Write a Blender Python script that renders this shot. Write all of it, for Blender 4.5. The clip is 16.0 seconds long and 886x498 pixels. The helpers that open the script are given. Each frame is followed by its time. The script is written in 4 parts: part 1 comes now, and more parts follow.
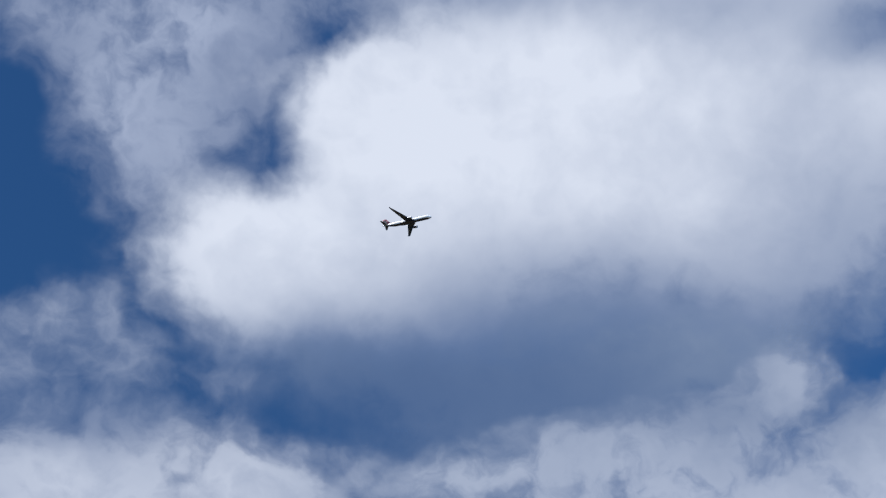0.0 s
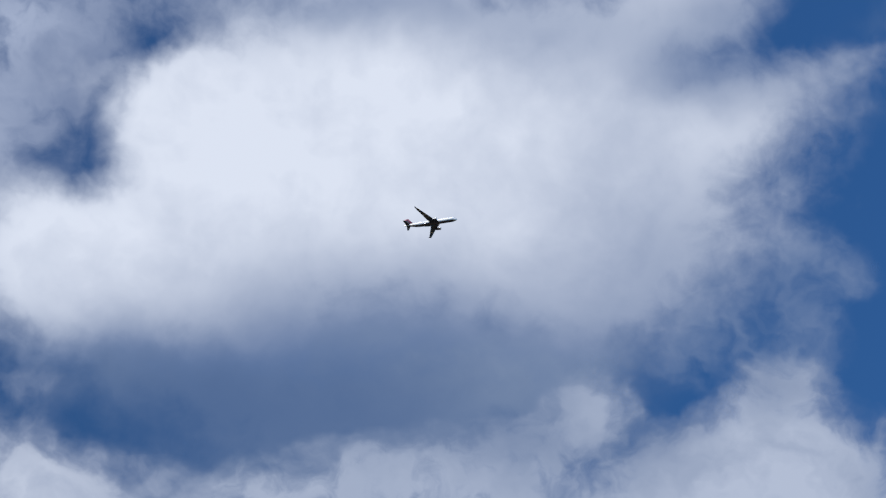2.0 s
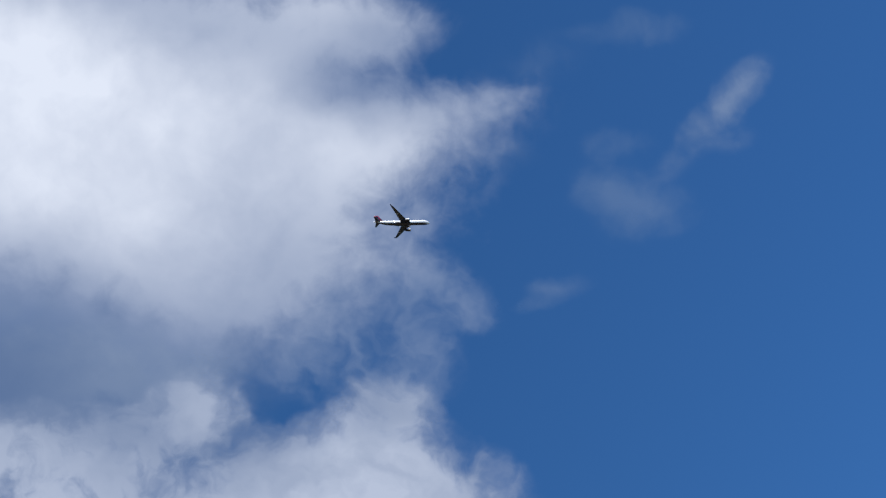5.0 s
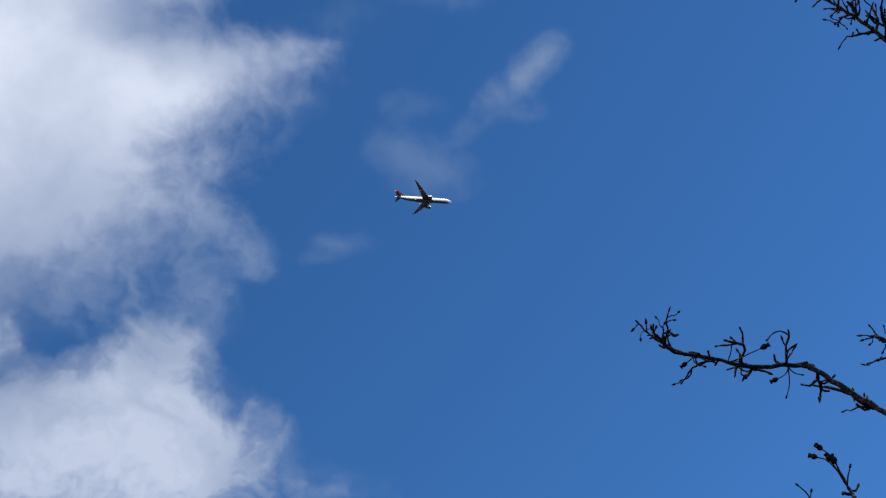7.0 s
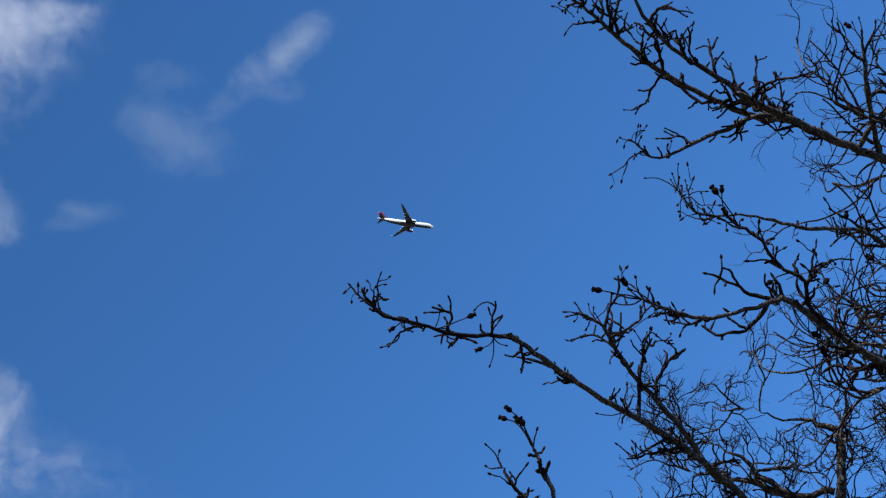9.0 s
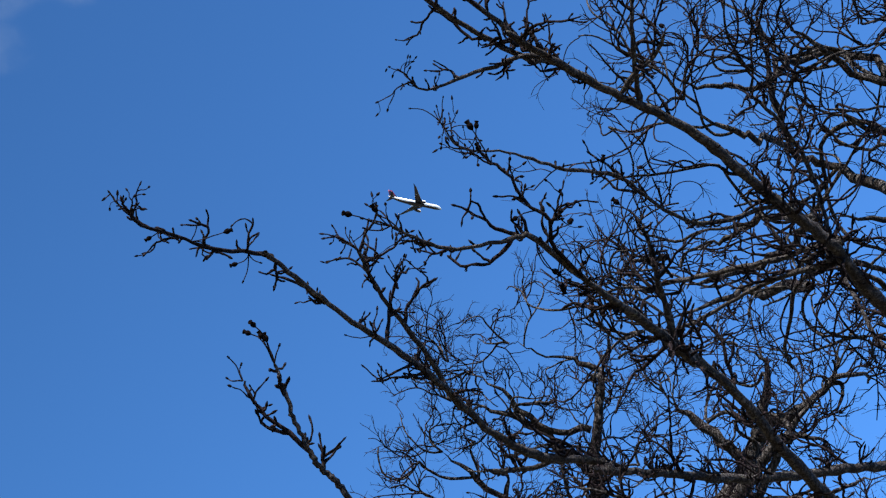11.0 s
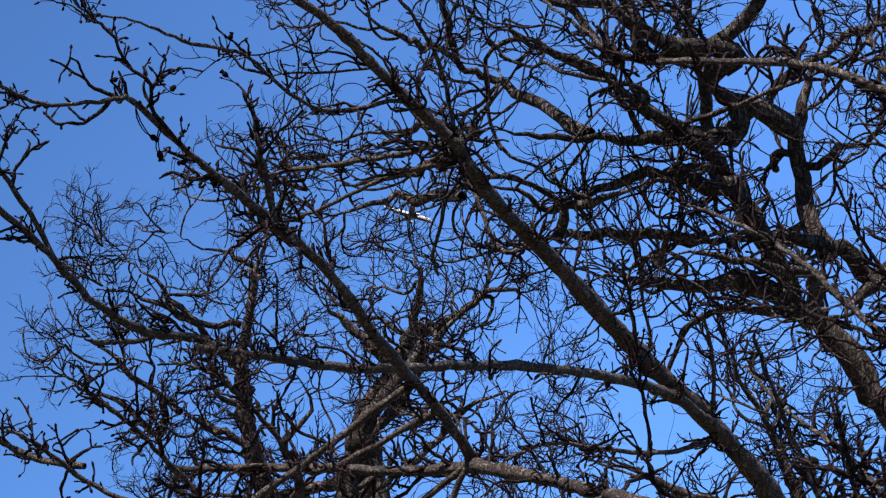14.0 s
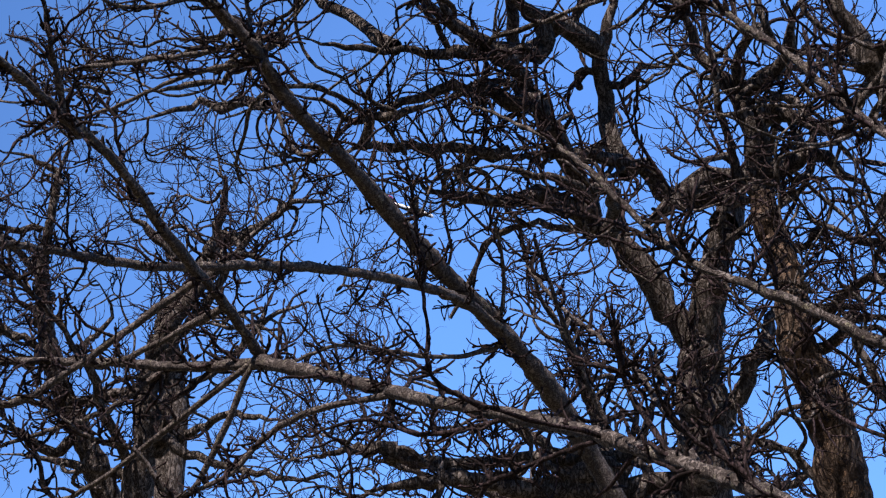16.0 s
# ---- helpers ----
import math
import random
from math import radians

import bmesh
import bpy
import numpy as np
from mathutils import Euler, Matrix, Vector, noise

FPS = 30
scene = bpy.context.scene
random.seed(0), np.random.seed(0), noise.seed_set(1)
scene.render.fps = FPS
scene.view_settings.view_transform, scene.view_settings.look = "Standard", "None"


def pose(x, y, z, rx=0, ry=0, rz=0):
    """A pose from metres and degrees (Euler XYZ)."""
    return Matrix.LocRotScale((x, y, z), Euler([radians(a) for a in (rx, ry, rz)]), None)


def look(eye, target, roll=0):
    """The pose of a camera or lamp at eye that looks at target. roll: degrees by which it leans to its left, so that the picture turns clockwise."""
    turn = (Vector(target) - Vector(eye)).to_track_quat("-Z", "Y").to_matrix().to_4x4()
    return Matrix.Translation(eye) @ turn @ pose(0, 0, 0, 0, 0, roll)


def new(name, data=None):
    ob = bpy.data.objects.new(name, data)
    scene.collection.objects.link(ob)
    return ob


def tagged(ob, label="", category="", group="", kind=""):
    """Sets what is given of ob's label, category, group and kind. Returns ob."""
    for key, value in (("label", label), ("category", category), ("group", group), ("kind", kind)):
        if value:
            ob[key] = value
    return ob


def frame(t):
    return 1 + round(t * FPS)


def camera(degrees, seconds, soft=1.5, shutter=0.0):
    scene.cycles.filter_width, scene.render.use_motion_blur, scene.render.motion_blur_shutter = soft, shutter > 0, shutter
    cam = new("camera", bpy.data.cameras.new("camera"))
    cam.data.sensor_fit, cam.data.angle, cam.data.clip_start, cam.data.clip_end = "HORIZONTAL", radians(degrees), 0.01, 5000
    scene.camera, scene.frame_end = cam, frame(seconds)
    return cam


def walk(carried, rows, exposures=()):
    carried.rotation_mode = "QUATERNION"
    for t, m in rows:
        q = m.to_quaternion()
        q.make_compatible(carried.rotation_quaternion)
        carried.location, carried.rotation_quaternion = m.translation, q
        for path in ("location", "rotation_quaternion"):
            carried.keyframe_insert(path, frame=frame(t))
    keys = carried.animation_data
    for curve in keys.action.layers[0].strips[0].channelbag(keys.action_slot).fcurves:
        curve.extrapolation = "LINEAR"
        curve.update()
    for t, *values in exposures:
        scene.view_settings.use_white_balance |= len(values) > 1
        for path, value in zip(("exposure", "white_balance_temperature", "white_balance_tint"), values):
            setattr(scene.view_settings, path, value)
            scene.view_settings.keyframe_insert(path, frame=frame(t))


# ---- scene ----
cam = camera(21.85, 16.0, soft=1.25)

# seconds, place, Euler angles
PATH = [
    (0, -0.076, 0.138, 1.927, 126.33, -0.86, 19.82),
    (0.5, -0.073, 0.130, 1.915, 126.61, -0.96, 18.43),
    (1, -0.068, 0.121, 1.902, 126.84, -0.92, 16.86),
    (1.5, -0.064, 0.112, 1.887, 126.94, -0.94, 15.26),
    (2, -0.059, 0.102, 1.871, 126.87, -0.80, 14.05),
    (2.5, -0.054, 0.092, 1.853, 126.92, -0.89, 12.13),
    (3, -0.048, 0.080, 1.831, 127.08, -0.89, 9.85),
    (3.5, -0.041, 0.068, 1.805, 127.05, -1.01, 7.52),
    (6, 0.000, -0.000, 1.650, 127.30, -2.08, -1.59),
    (6.5, 0.010, -0.015, 1.612, 126.65, -2.38, -3.52),
    (7, 0.040, -0.050, 1.590, 126.32, -2.23, -5.28),
    (7.5, 0.063, -0.082, 1.554, 126.33, -2.19, -7.34),
    (8, 0.081, -0.104, 1.518, 126.39, -1.71, -9.07),
    (10.5, 0.116, -0.192, 1.451, 124.91, -1.47, -17.44),
    (11, 0.131, -0.222, 1.428, 124.34, -1.45, -19.16),
    (11.5, 0.155, -0.229, 1.417, 124.03, -1.69, -20.89),
    (12, 0.183, -0.283, 1.391, 123.88, -1.27, -22.14),
    (12.5, 0.222, -0.262, 1.408, 123.56, -1.14, -23.77),
    (13, 0.238, -0.251, 1.398, 123.01, -1.21, -25.65),
    (13.5, 0.267, -0.248, 1.400, 122.48, -0.90, -27.27),
    (14, 0.292, -0.230, 1.403, 122.09, -0.83, -28.45),
    (14.5, 0.304, -0.234, 1.393, 121.55, -0.64, -29.43),
    (15, 0.304, -0.237, 1.366, 120.85, -0.39, -30.70),
    (15.5, 0.313, -0.259, 1.354, 120.35, 0.06, -31.94),
    (16, 0.317, -0.272, 1.347, 120.00, 0.43, -33.27),
]
walk(cam, [(t, pose(x, y, z, a, b, c)) for t, x, y, z, a, b, c in PATH],
     exposures=[(0.0, 0.62, 6350, 10), (3.5, 0.64, 6350, 10), (6.0, 0.80, 6400, 10), (8.0, 1.0, 6450, 10), (10.5, 1.18, 6500, 11),
                (13.0, 1.28, 7000, 18), (16.0, 1.39, 7500, 24)])

# ---- light ----
SUN_AZ, SUN_EL = 236.0, 52.0   # degrees; azimuth from +y towards +x

world = bpy.data.worlds.new("sky")
scene.world = world
world.use_nodes = True
wn = world.node_tree
sky = wn.nodes.new("ShaderNodeTexSky")
sky.sky_type = "NISHITA"
sky.sun_disc = False
sky.sun_elevation, sky.sun_rotation = radians(SUN_EL), radians(SUN_AZ)
sky.altitude, sky.air_density, sky.dust_density, sky.ozone_density = 0, 1.0, 0.2, 6.0
tint = wn.nodes.new("ShaderNodeMix")
tint.data_type, tint.blend_type = "RGBA", "MULTIPLY"
tint.inputs[0].default_value, tint.inputs[7].default_value = 1.0, (0.41, 0.77, 1.05, 1.0)   # deep, clean spring sky
wn.nodes["Background"].inputs["Strength"].default_value = 0.055
wn.links.new(sky.outputs[0], tint.inputs[6])
# painted gradient, brightens the sky evenly towards the east: stops = 0.2 + 1.9 x + 0.9 x^2
way = wn.nodes.new("ShaderNodeTexCoord")
split = wn.nodes.new("ShaderNodeSeparateXYZ")
east = wn.nodes.new("ShaderNodeClamp")
east.inputs[1].default_value, east.inputs[2].default_value = -0.4, 0.48
slope, stops, gain = (wn.nodes.new("ShaderNodeMath") for _ in range(3))
slope.operation, stops.operation, gain.operation = "MULTIPLY_ADD", "MULTIPLY_ADD", "POWER"
slope.inputs[1].default_value, slope.inputs[2].default_value = 0.9, 1.9
stops.inputs[2].default_value, gain.inputs[0].default_value = 0.2, 2.0
sky_ramp = wn.nodes.new("ShaderNodeVectorMath")
sky_ramp.operation = "SCALE"
wn.links.new(way.outputs["Generated"], split.inputs[0])
wn.links.new(split.outputs[0], east.inputs[0])
wn.links.new(east.outputs[0], slope.inputs[0])
wn.links.new(slope.outputs[0], stops.inputs[0])
wn.links.new(east.outputs[0], stops.inputs[1])
wn.links.new(stops.outputs[0], gain.inputs[1])
wn.links.new(tint.outputs[2], sky_ramp.inputs[0])
wn.links.new(gain.outputs[0], sky_ramp.inputs["Scale"])
wn.links.new(sky_ramp.outputs[0], wn.nodes["Background"].inputs["Color"])

sun = new("sun", bpy.data.lights.new("sun", "SUN"))
sun.data.energy, sun.data.angle, sun.data.color = 5.0, radians(0.53), (1.0, 0.95, 0.87)
sd = Vector((math.sin(radians(SUN_AZ)) * math.cos(radians(SUN_EL)), math.cos(radians(SUN_AZ)) * math.cos(radians(SUN_EL)), math.sin(radians(SUN_EL))))
sun.matrix_world = look(sd * 50, (0, 0, 0))


# ---- materials ----
class Nodes:
    """Short hand for a material's node tree."""

    def __init__(self, name):
        self.mat = bpy.data.materials.new(name)
        self.mat.use_nodes = True
        self.t = self.mat.node_tree
        self.bsdf = self.t.nodes["Principled BSDF"]
        self.out = self.t.nodes["Material Output"]

    def add(self, kind, inputs=(), **props):
        n = self.t.nodes.new(kind)
        for k, v in props.items():
            setattr(n, k, v)
        for k, v in dict(inputs).items():
            if isinstance(v, bpy.types.NodeSocket):
                self.t.links.new(v, n.inputs[k])
            else:
                n.inputs[k].default_value = v
        return n

    def math(self, op, a, b=0.0, c=0.0, clamp=False):
        return self.add("ShaderNodeMath", {0: a, 1: b, 2: c}, operation=op, use_clamp=clamp).outputs[0]

    def smooth(self, x, lo, hi, a=0.0, b=1.0):
        return self.add("ShaderNodeMapRange", {0: x, 1: lo, 2: hi, 3: a, 4: b}, interpolation_type="SMOOTHSTEP").outputs[0]

    def noise(self, vec, scale, detail=4.0, rough=0.55, distort=0.0):
        return self.add("ShaderNodeTexNoise", {"Vector": vec, "Scale": scale, "Detail": detail, "Roughness": rough, "Distortion": distort}).outputs[0]

    def mix(self, f, a, b):
        n = self.add("ShaderNodeMix", data_type="RGBA")
        for k, v in ((0, f), (6, a), (7, b)):
            if isinstance(v, bpy.types.NodeSocket):
                self.t.links.new(v, n.inputs[k])
            else:
                n.inputs[k].default_value = v
        return n.outputs[2]

    def link(self, a, b):
        self.t.links.new(a, b)


def rgb(r, g, b):
    return (r, g, b, 1.0)


def bark(name, dark, light, lichen, scale, bump, amount, stretch=0.3):
    m = Nodes(name)
    co = m.add("ShaderNodeTexCoord").outputs["Object"]
    st = m.add("ShaderNodeMapping", {"Vector": co, "Scale": (1.0, 1.0, stretch)}).outputs[0]
    furrow = m.noise(st, scale, 5, 0.6, 1.2)
    ridge = m.math("ABSOLUTE", m.math("SUBTRACT", furrow, 0.5))
    plate = m.smooth(ridge, 0.0, 0.10)
    patch = m.noise(co, scale * 0.14, 3, 0.6)
    grain = m.noise(co, scale * 5, 4, 0.65)
    tone = m.mix(m.smooth(grain, 0.3, 0.72), tuple(0.45 * c for c in light[:3]) + (1.0,), light)
    base = m.mix(plate, dark, tone)
    base = m.mix(m.smooth(patch, 0.40, 0.72, 0.0, 0.6), base, dark)
    spots = m.math("MULTIPLY", m.smooth(m.noise(co, scale * 1.1, 6, 0.72), 0.56, 0.64), m.smooth(patch, 0.36, 0.56))
    base = m.mix(m.math("MULTIPLY", spots, amount), base, lichen)
    m.link(base, m.bsdf.inputs["Base Color"])
    m.bsdf.inputs["Roughness"].default_value = 0.88
    m.bsdf.inputs["Specular IOR Level"].default_value = 0.06
    h = m.math("ADD", plate, m.math("MULTIPLY", grain, 0.5))
    b = m.add("ShaderNodeBump", {"Height": h, "Strength": 1.0, "Distance": bump})
    m.link(b.outputs[0], m.bsdf.inputs["Normal"])
    return m.mat


def paint(name, colour, rough=0.3, metal=0.0, dirt=0.15, scale=0.6):
    m = Nodes(name)
    co = m.add("ShaderNodeTexCoord").outputs["Object"]
    n = m.smooth(m.noise(co, scale, 5, 0.6), 0.4, 0.8, 0.0, dirt)
    grime = tuple(c * 0.45 for c in colour[:3]) + (1.0,)
    m.link(m.mix(n, colour, grime), m.bsdf.inputs["Base Color"])
    m.link(m.smooth(m.noise(co, scale * 4, 3), 0.2, 0.9, rough * 0.8, rough * 1.4), m.bsdf.inputs["Roughness"])
    m.bsdf.inputs["Metallic"].default_value = metal
    return m.mat


def turf():
    m = Nodes("turf")
    co = m.add("ShaderNodeTexCoord").outputs["Object"]
    a, b = m.noise(co, 0.15, 5), m.noise(co, 14.0, 5, 0.7)
    c = m.mix(m.smooth(b, 0.3, 0.7), rgb(0.045, 0.040, 0.018), rgb(0.12, 0.095, 0.05))
    c = m.mix(m.smooth(a, 0.45, 0.7, 0.0, 0.7), c, rgb(0.15, 0.10, 0.06))
    m.link(c, m.bsdf.inputs["Base Color"])
    m.bsdf.inputs["Roughness"].default_value = 0.95
    m.link(m.add("ShaderNodeBump", {"Height": b, "Strength": 0.8, "Distance": 0.05}).outputs[0], m.bsdf.inputs["Normal"])
    return m.mat


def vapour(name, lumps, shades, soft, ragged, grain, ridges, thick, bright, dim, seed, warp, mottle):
    """A cloud's stuff: soft lumps (u, v, half width, half height, weight, slant) torn by noise and ridges, its shaded
    parts painted grey into a glow.
    """
    m = Nodes(name)
    m.t.nodes.remove(m.bsdf)
    uv = m.add("ShaderNodeUVMap", uv_map="sky_degrees").outputs[0]
    uv = m.add("ShaderNodeVectorMath", {0: uv, 1: (seed, 0.0, 0.0)}, operation="ADD").outputs[0]
    bent = uv
    for size, reach in ((0.22, 3.0), (0.8, 1.4), (2.6, 0.3)):
        wob = m.add("ShaderNodeTexNoise", {"Vector": uv, "Scale": size, "Detail": 3.0, "Roughness": 0.5})
        wob = m.add("ShaderNodeVectorMath", {0: wob.outputs[1], 1: (0.5, 0.5, 0.5)}, operation="SUBTRACT").outputs[0]
        wob = m.add("ShaderNodeVectorMath", {0: wob, "Scale": reach * warp}, operation="SCALE").outputs[0]
        bent = m.add("ShaderNodeVectorMath", {0: bent, 1: wob}, operation="ADD").outputs[0]

    def field(items, at):
        total = None
        for u, v, ru, rv, wt, slant in items:
            d = m.add("ShaderNodeVectorMath", {0: at, 1: (u + seed, v, 0.0)}, operation="SUBTRACT").outputs[0]
            if slant:
                d = m.add("ShaderNodeVectorRotate", {"Vector": d, "Angle": radians(-slant)}, rotation_type="Z_AXIS").outputs[0]
            d = m.add("ShaderNodeVectorMath", {0: d, 1: (1.0 / ru, 1.0 / rv, 0.0)}, operation="MULTIPLY").outputs[0]
            d = m.add("ShaderNodeVectorMath", {0: d, 1: d}, operation="DOT_PRODUCT").outputs[1]
            d = m.math("MULTIPLY", m.math("EXPONENT", m.math("MULTIPLY", d, -1.0)), wt)
            total = d if total is None else m.math("ADD", total, d)
        return total

    big = m.math("SUBTRACT", m.noise(bent, 0.5, 5, 0.48, 0.1), 0.5)
    fine = m.math("SUBTRACT", m.noise(bent, 1.6, 5, 0.5, 0.1), 0.5)
    torn = m.math("ADD", m.math("MULTIPLY", big, ragged), m.math("MULTIPLY", fine, grain))
    if ridges:
        crest = m.math("ABSOLUTE", m.math("SUBTRACT", m.noise(bent, 0.75, 4, 0.45, 0.3), 0.5))
        torn = m.math("ADD", torn, m.math("MULTIPLY", m.smooth(crest, 0.0, 0.2, 0.7, -0.3), ridges))
    whole = field(lumps, bent)
    dens = m.math("ADD", whole, torn)
    alpha = m.math("MULTIPLY", m.smooth(dens, 0.5 - soft, 0.5 + soft), thick)
    # keep the sheet's rim clear
    alpha = m.math("MULTIPLY", alpha, m.smooth(whole, 0.06, 0.3), clamp=True)
    # painted shade: lumps and noise grey the undersides, thin edges are greyed too
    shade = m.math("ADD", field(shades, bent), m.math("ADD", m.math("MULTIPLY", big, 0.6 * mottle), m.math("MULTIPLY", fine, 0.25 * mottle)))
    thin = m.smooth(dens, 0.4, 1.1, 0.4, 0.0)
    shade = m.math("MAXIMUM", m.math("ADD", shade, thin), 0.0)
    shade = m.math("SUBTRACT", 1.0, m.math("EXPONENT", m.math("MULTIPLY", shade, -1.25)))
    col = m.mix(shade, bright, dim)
    # the sheet glows by itself, with the painted shade in its colour
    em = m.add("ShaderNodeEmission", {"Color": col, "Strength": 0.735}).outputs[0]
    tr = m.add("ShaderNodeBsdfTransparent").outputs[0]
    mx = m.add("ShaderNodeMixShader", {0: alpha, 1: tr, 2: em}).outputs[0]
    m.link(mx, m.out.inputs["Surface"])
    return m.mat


BARK_OAK = bark("oak_bark", rgb(0.022, 0.018, 0.016), rgb(0.165, 0.153, 0.152), rgb(0.24, 0.24, 0.22), 21.0, 0.03, 0.35)
BARK_PEELED = bark("peeling_oak_bark", rgb(0.020, 0.014, 0.011), rgb(0.15, 0.115, 0.095), rgb(0.36, 0.22, 0.13), 15.0, 0.04, 0.45)
BARK_FRUIT = bark("fruit_tree_bark", rgb(0.030, 0.026, 0.026), rgb(0.135, 0.124, 0.125), rgb(0.25, 0.255, 0.19), 75.0, 0.004, 0.5, 0.8)
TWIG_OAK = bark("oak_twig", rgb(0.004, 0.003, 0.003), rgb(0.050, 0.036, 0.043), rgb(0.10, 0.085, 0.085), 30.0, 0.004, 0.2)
TWIG_FRUIT = bark("fruit_tree_twig", rgb(0.004, 0.003, 0.003), rgb(0.045, 0.033, 0.038), rgb(0.08, 0.07, 0.062), 90.0, 0.002, 0.2)
FRUIT_SKIN = bark("withered_fruit_skin", rgb(0.004, 0.002, 0.002), rgb(0.010, 0.004, 0.0045), rgb(0.010, 0.007, 0.006), 160.0, 0.002, 0.3)
WHITE = paint("white_paint", rgb(0.87, 0.88, 0.89), 0.25, 0.0, 0.06, 0.3)
NAVY = paint("navy_paint", rgb(0.006, 0.009, 0.026), 0.25, 0.0, 0.2, 0.3)
RED = paint("red_paint", rgb(0.13, 0.012, 0.04), 0.3, 0.0, 0.2, 0.3)
WING_GREY = paint("wing_grey", rgb(0.015, 0.020, 0.040), 0.4, 0.0, 0.4, 0.25)
PALE_GREY = paint("pale_grey", rgb(0.62, 0.64, 0.67), 0.35, 0.0, 0.2, 0.4)
BARE_METAL = paint("bare_metal", rgb(0.62, 0.63, 0.65), 0.22, 1.0, 0.2, 0.5)
BLACK = paint("cockpit_glass", rgb(0.01, 0.011, 0.013), 0.1)
TURF = turf()


# ---- mesh helpers ----
def mesh_object(name, verts, faces, material, parent=None, label="", smooth=True):
    me = bpy.data.meshes.new(name)
    me.from_pydata(verts, [], faces)
    me.polygons.foreach_set("use_smooth", [smooth] * len(me.polygons))
    me.materials.append(material)
    me.update()
    ob = new(name, me)
    if parent:
        ob.parent = parent
    return tagged(ob, label)


def part(name, bm, material, parent, label="", smooth=True):
    me = bpy.data.meshes.new(name)
    bm.to_mesh(me)
    bm.free()
    me.polygons.foreach_set("use_smooth", [smooth] * len(me.polygons))
    me.materials.append(material)
    ob = new(name, me)
    ob.parent = parent
    return tagged(ob, label)


def unit(v):
    return v / np.maximum(np.linalg.norm(v, axis=-1, keepdims=True), 1e-9)


def tubes(batches, sides):
    """Vertices and quads of round strands; batches of (N, k, 3) paths and (N, k) radii."""
    vs, fs, base = [], [], 0
    ang = np.arange(sides) * 2 * np.pi / sides
    for P, R in batches:
        if len(P) == 0:
            continue
        n, k = R.shape
        T = np.empty_like(P)
        T[:, 1:-1] = P[:, 2:] - P[:, :-2]
        T[:, 0], T[:, -1] = P[:, 1] - P[:, 0], P[:, -1] - P[:, -2]
        T = unit(T)
        ref = np.where(np.abs(T[:, :1, 2:3]) > 0.9, np.array([1.0, 0, 0]), np.array([0, 0, 1.0]))
        U = unit(np.cross(T, np.broadcast_to(ref, T.shape)))
        W = np.cross(T, U)
        ring = P[:, :, None] + R[:, :, None, None] * (np.cos(ang)[:, None] * U[:, :, None] + np.sin(ang)[:, None] * W[:, :, None])
        vs.append(ring.reshape(-1, 3))
        idx = base + np.arange(n * k * sides).reshape(n, k, sides)
        a, b = idx[:, :-1], idx[:, 1:]
        fs.append(np.stack([a, np.roll(a, -1, 2), np.roll(b, -1, 2), b], -1).reshape(-1, 4))
        base += n * k * sides
    return np.concatenate(vs), np.concatenate(fs)


def strands(name, batches, sides, material, parent, label="", kind=""):
    v, f = tubes(batches, sides)
    me = bpy.data.meshes.new(name)
    me.vertices.add(len(v))
    me.vertices.foreach_set("co", v.astype(np.float32).ravel())
    me.loops.add(f.size)
    me.loops.foreach_set("vertex_index", f.astype(np.int32).ravel())
    me.polygons.add(len(f))
    me.polygons.foreach_set("loop_start", np.arange(0, f.size, 4, dtype=np.int32))
    me.polygons.foreach_set("use_smooth", [True] * len(f))
    me.update(calc_edges=True)
    me.materials.append(material)
    ob = new(name, me)
    ob.parent = parent
    return tagged(ob, label, kind=kind)


# ---- ground ----
def ground():
    n, r = 48, 4800.0
    v, f = [(0, 0, 0)], []
    radii = [4, 10, 25, 60, 150, 400, 1100, 2600, r]
    for q in radii:
        for i in range(n):
            a = 2 * math.pi * i / n
            v.append((q * math.cos(a), q * math.sin(a), 0.0 if q < 30 else -0.4))
    for i in range(n):
        f.append((0, 1 + i, 1 + (i + 1) % n))
        for j in range(len(radii) - 1):
            a, b = 1 + j * n, 1 + (j + 1) * n
            f.append((a + i, b + i, b + (i + 1) % n, a + (i + 1) % n))
    ob = mesh_object("ground", v, f, TURF)
    tagged(ob, "winter grass and brown leaf litter under bare trees", "ground", kind="structure")


ground()


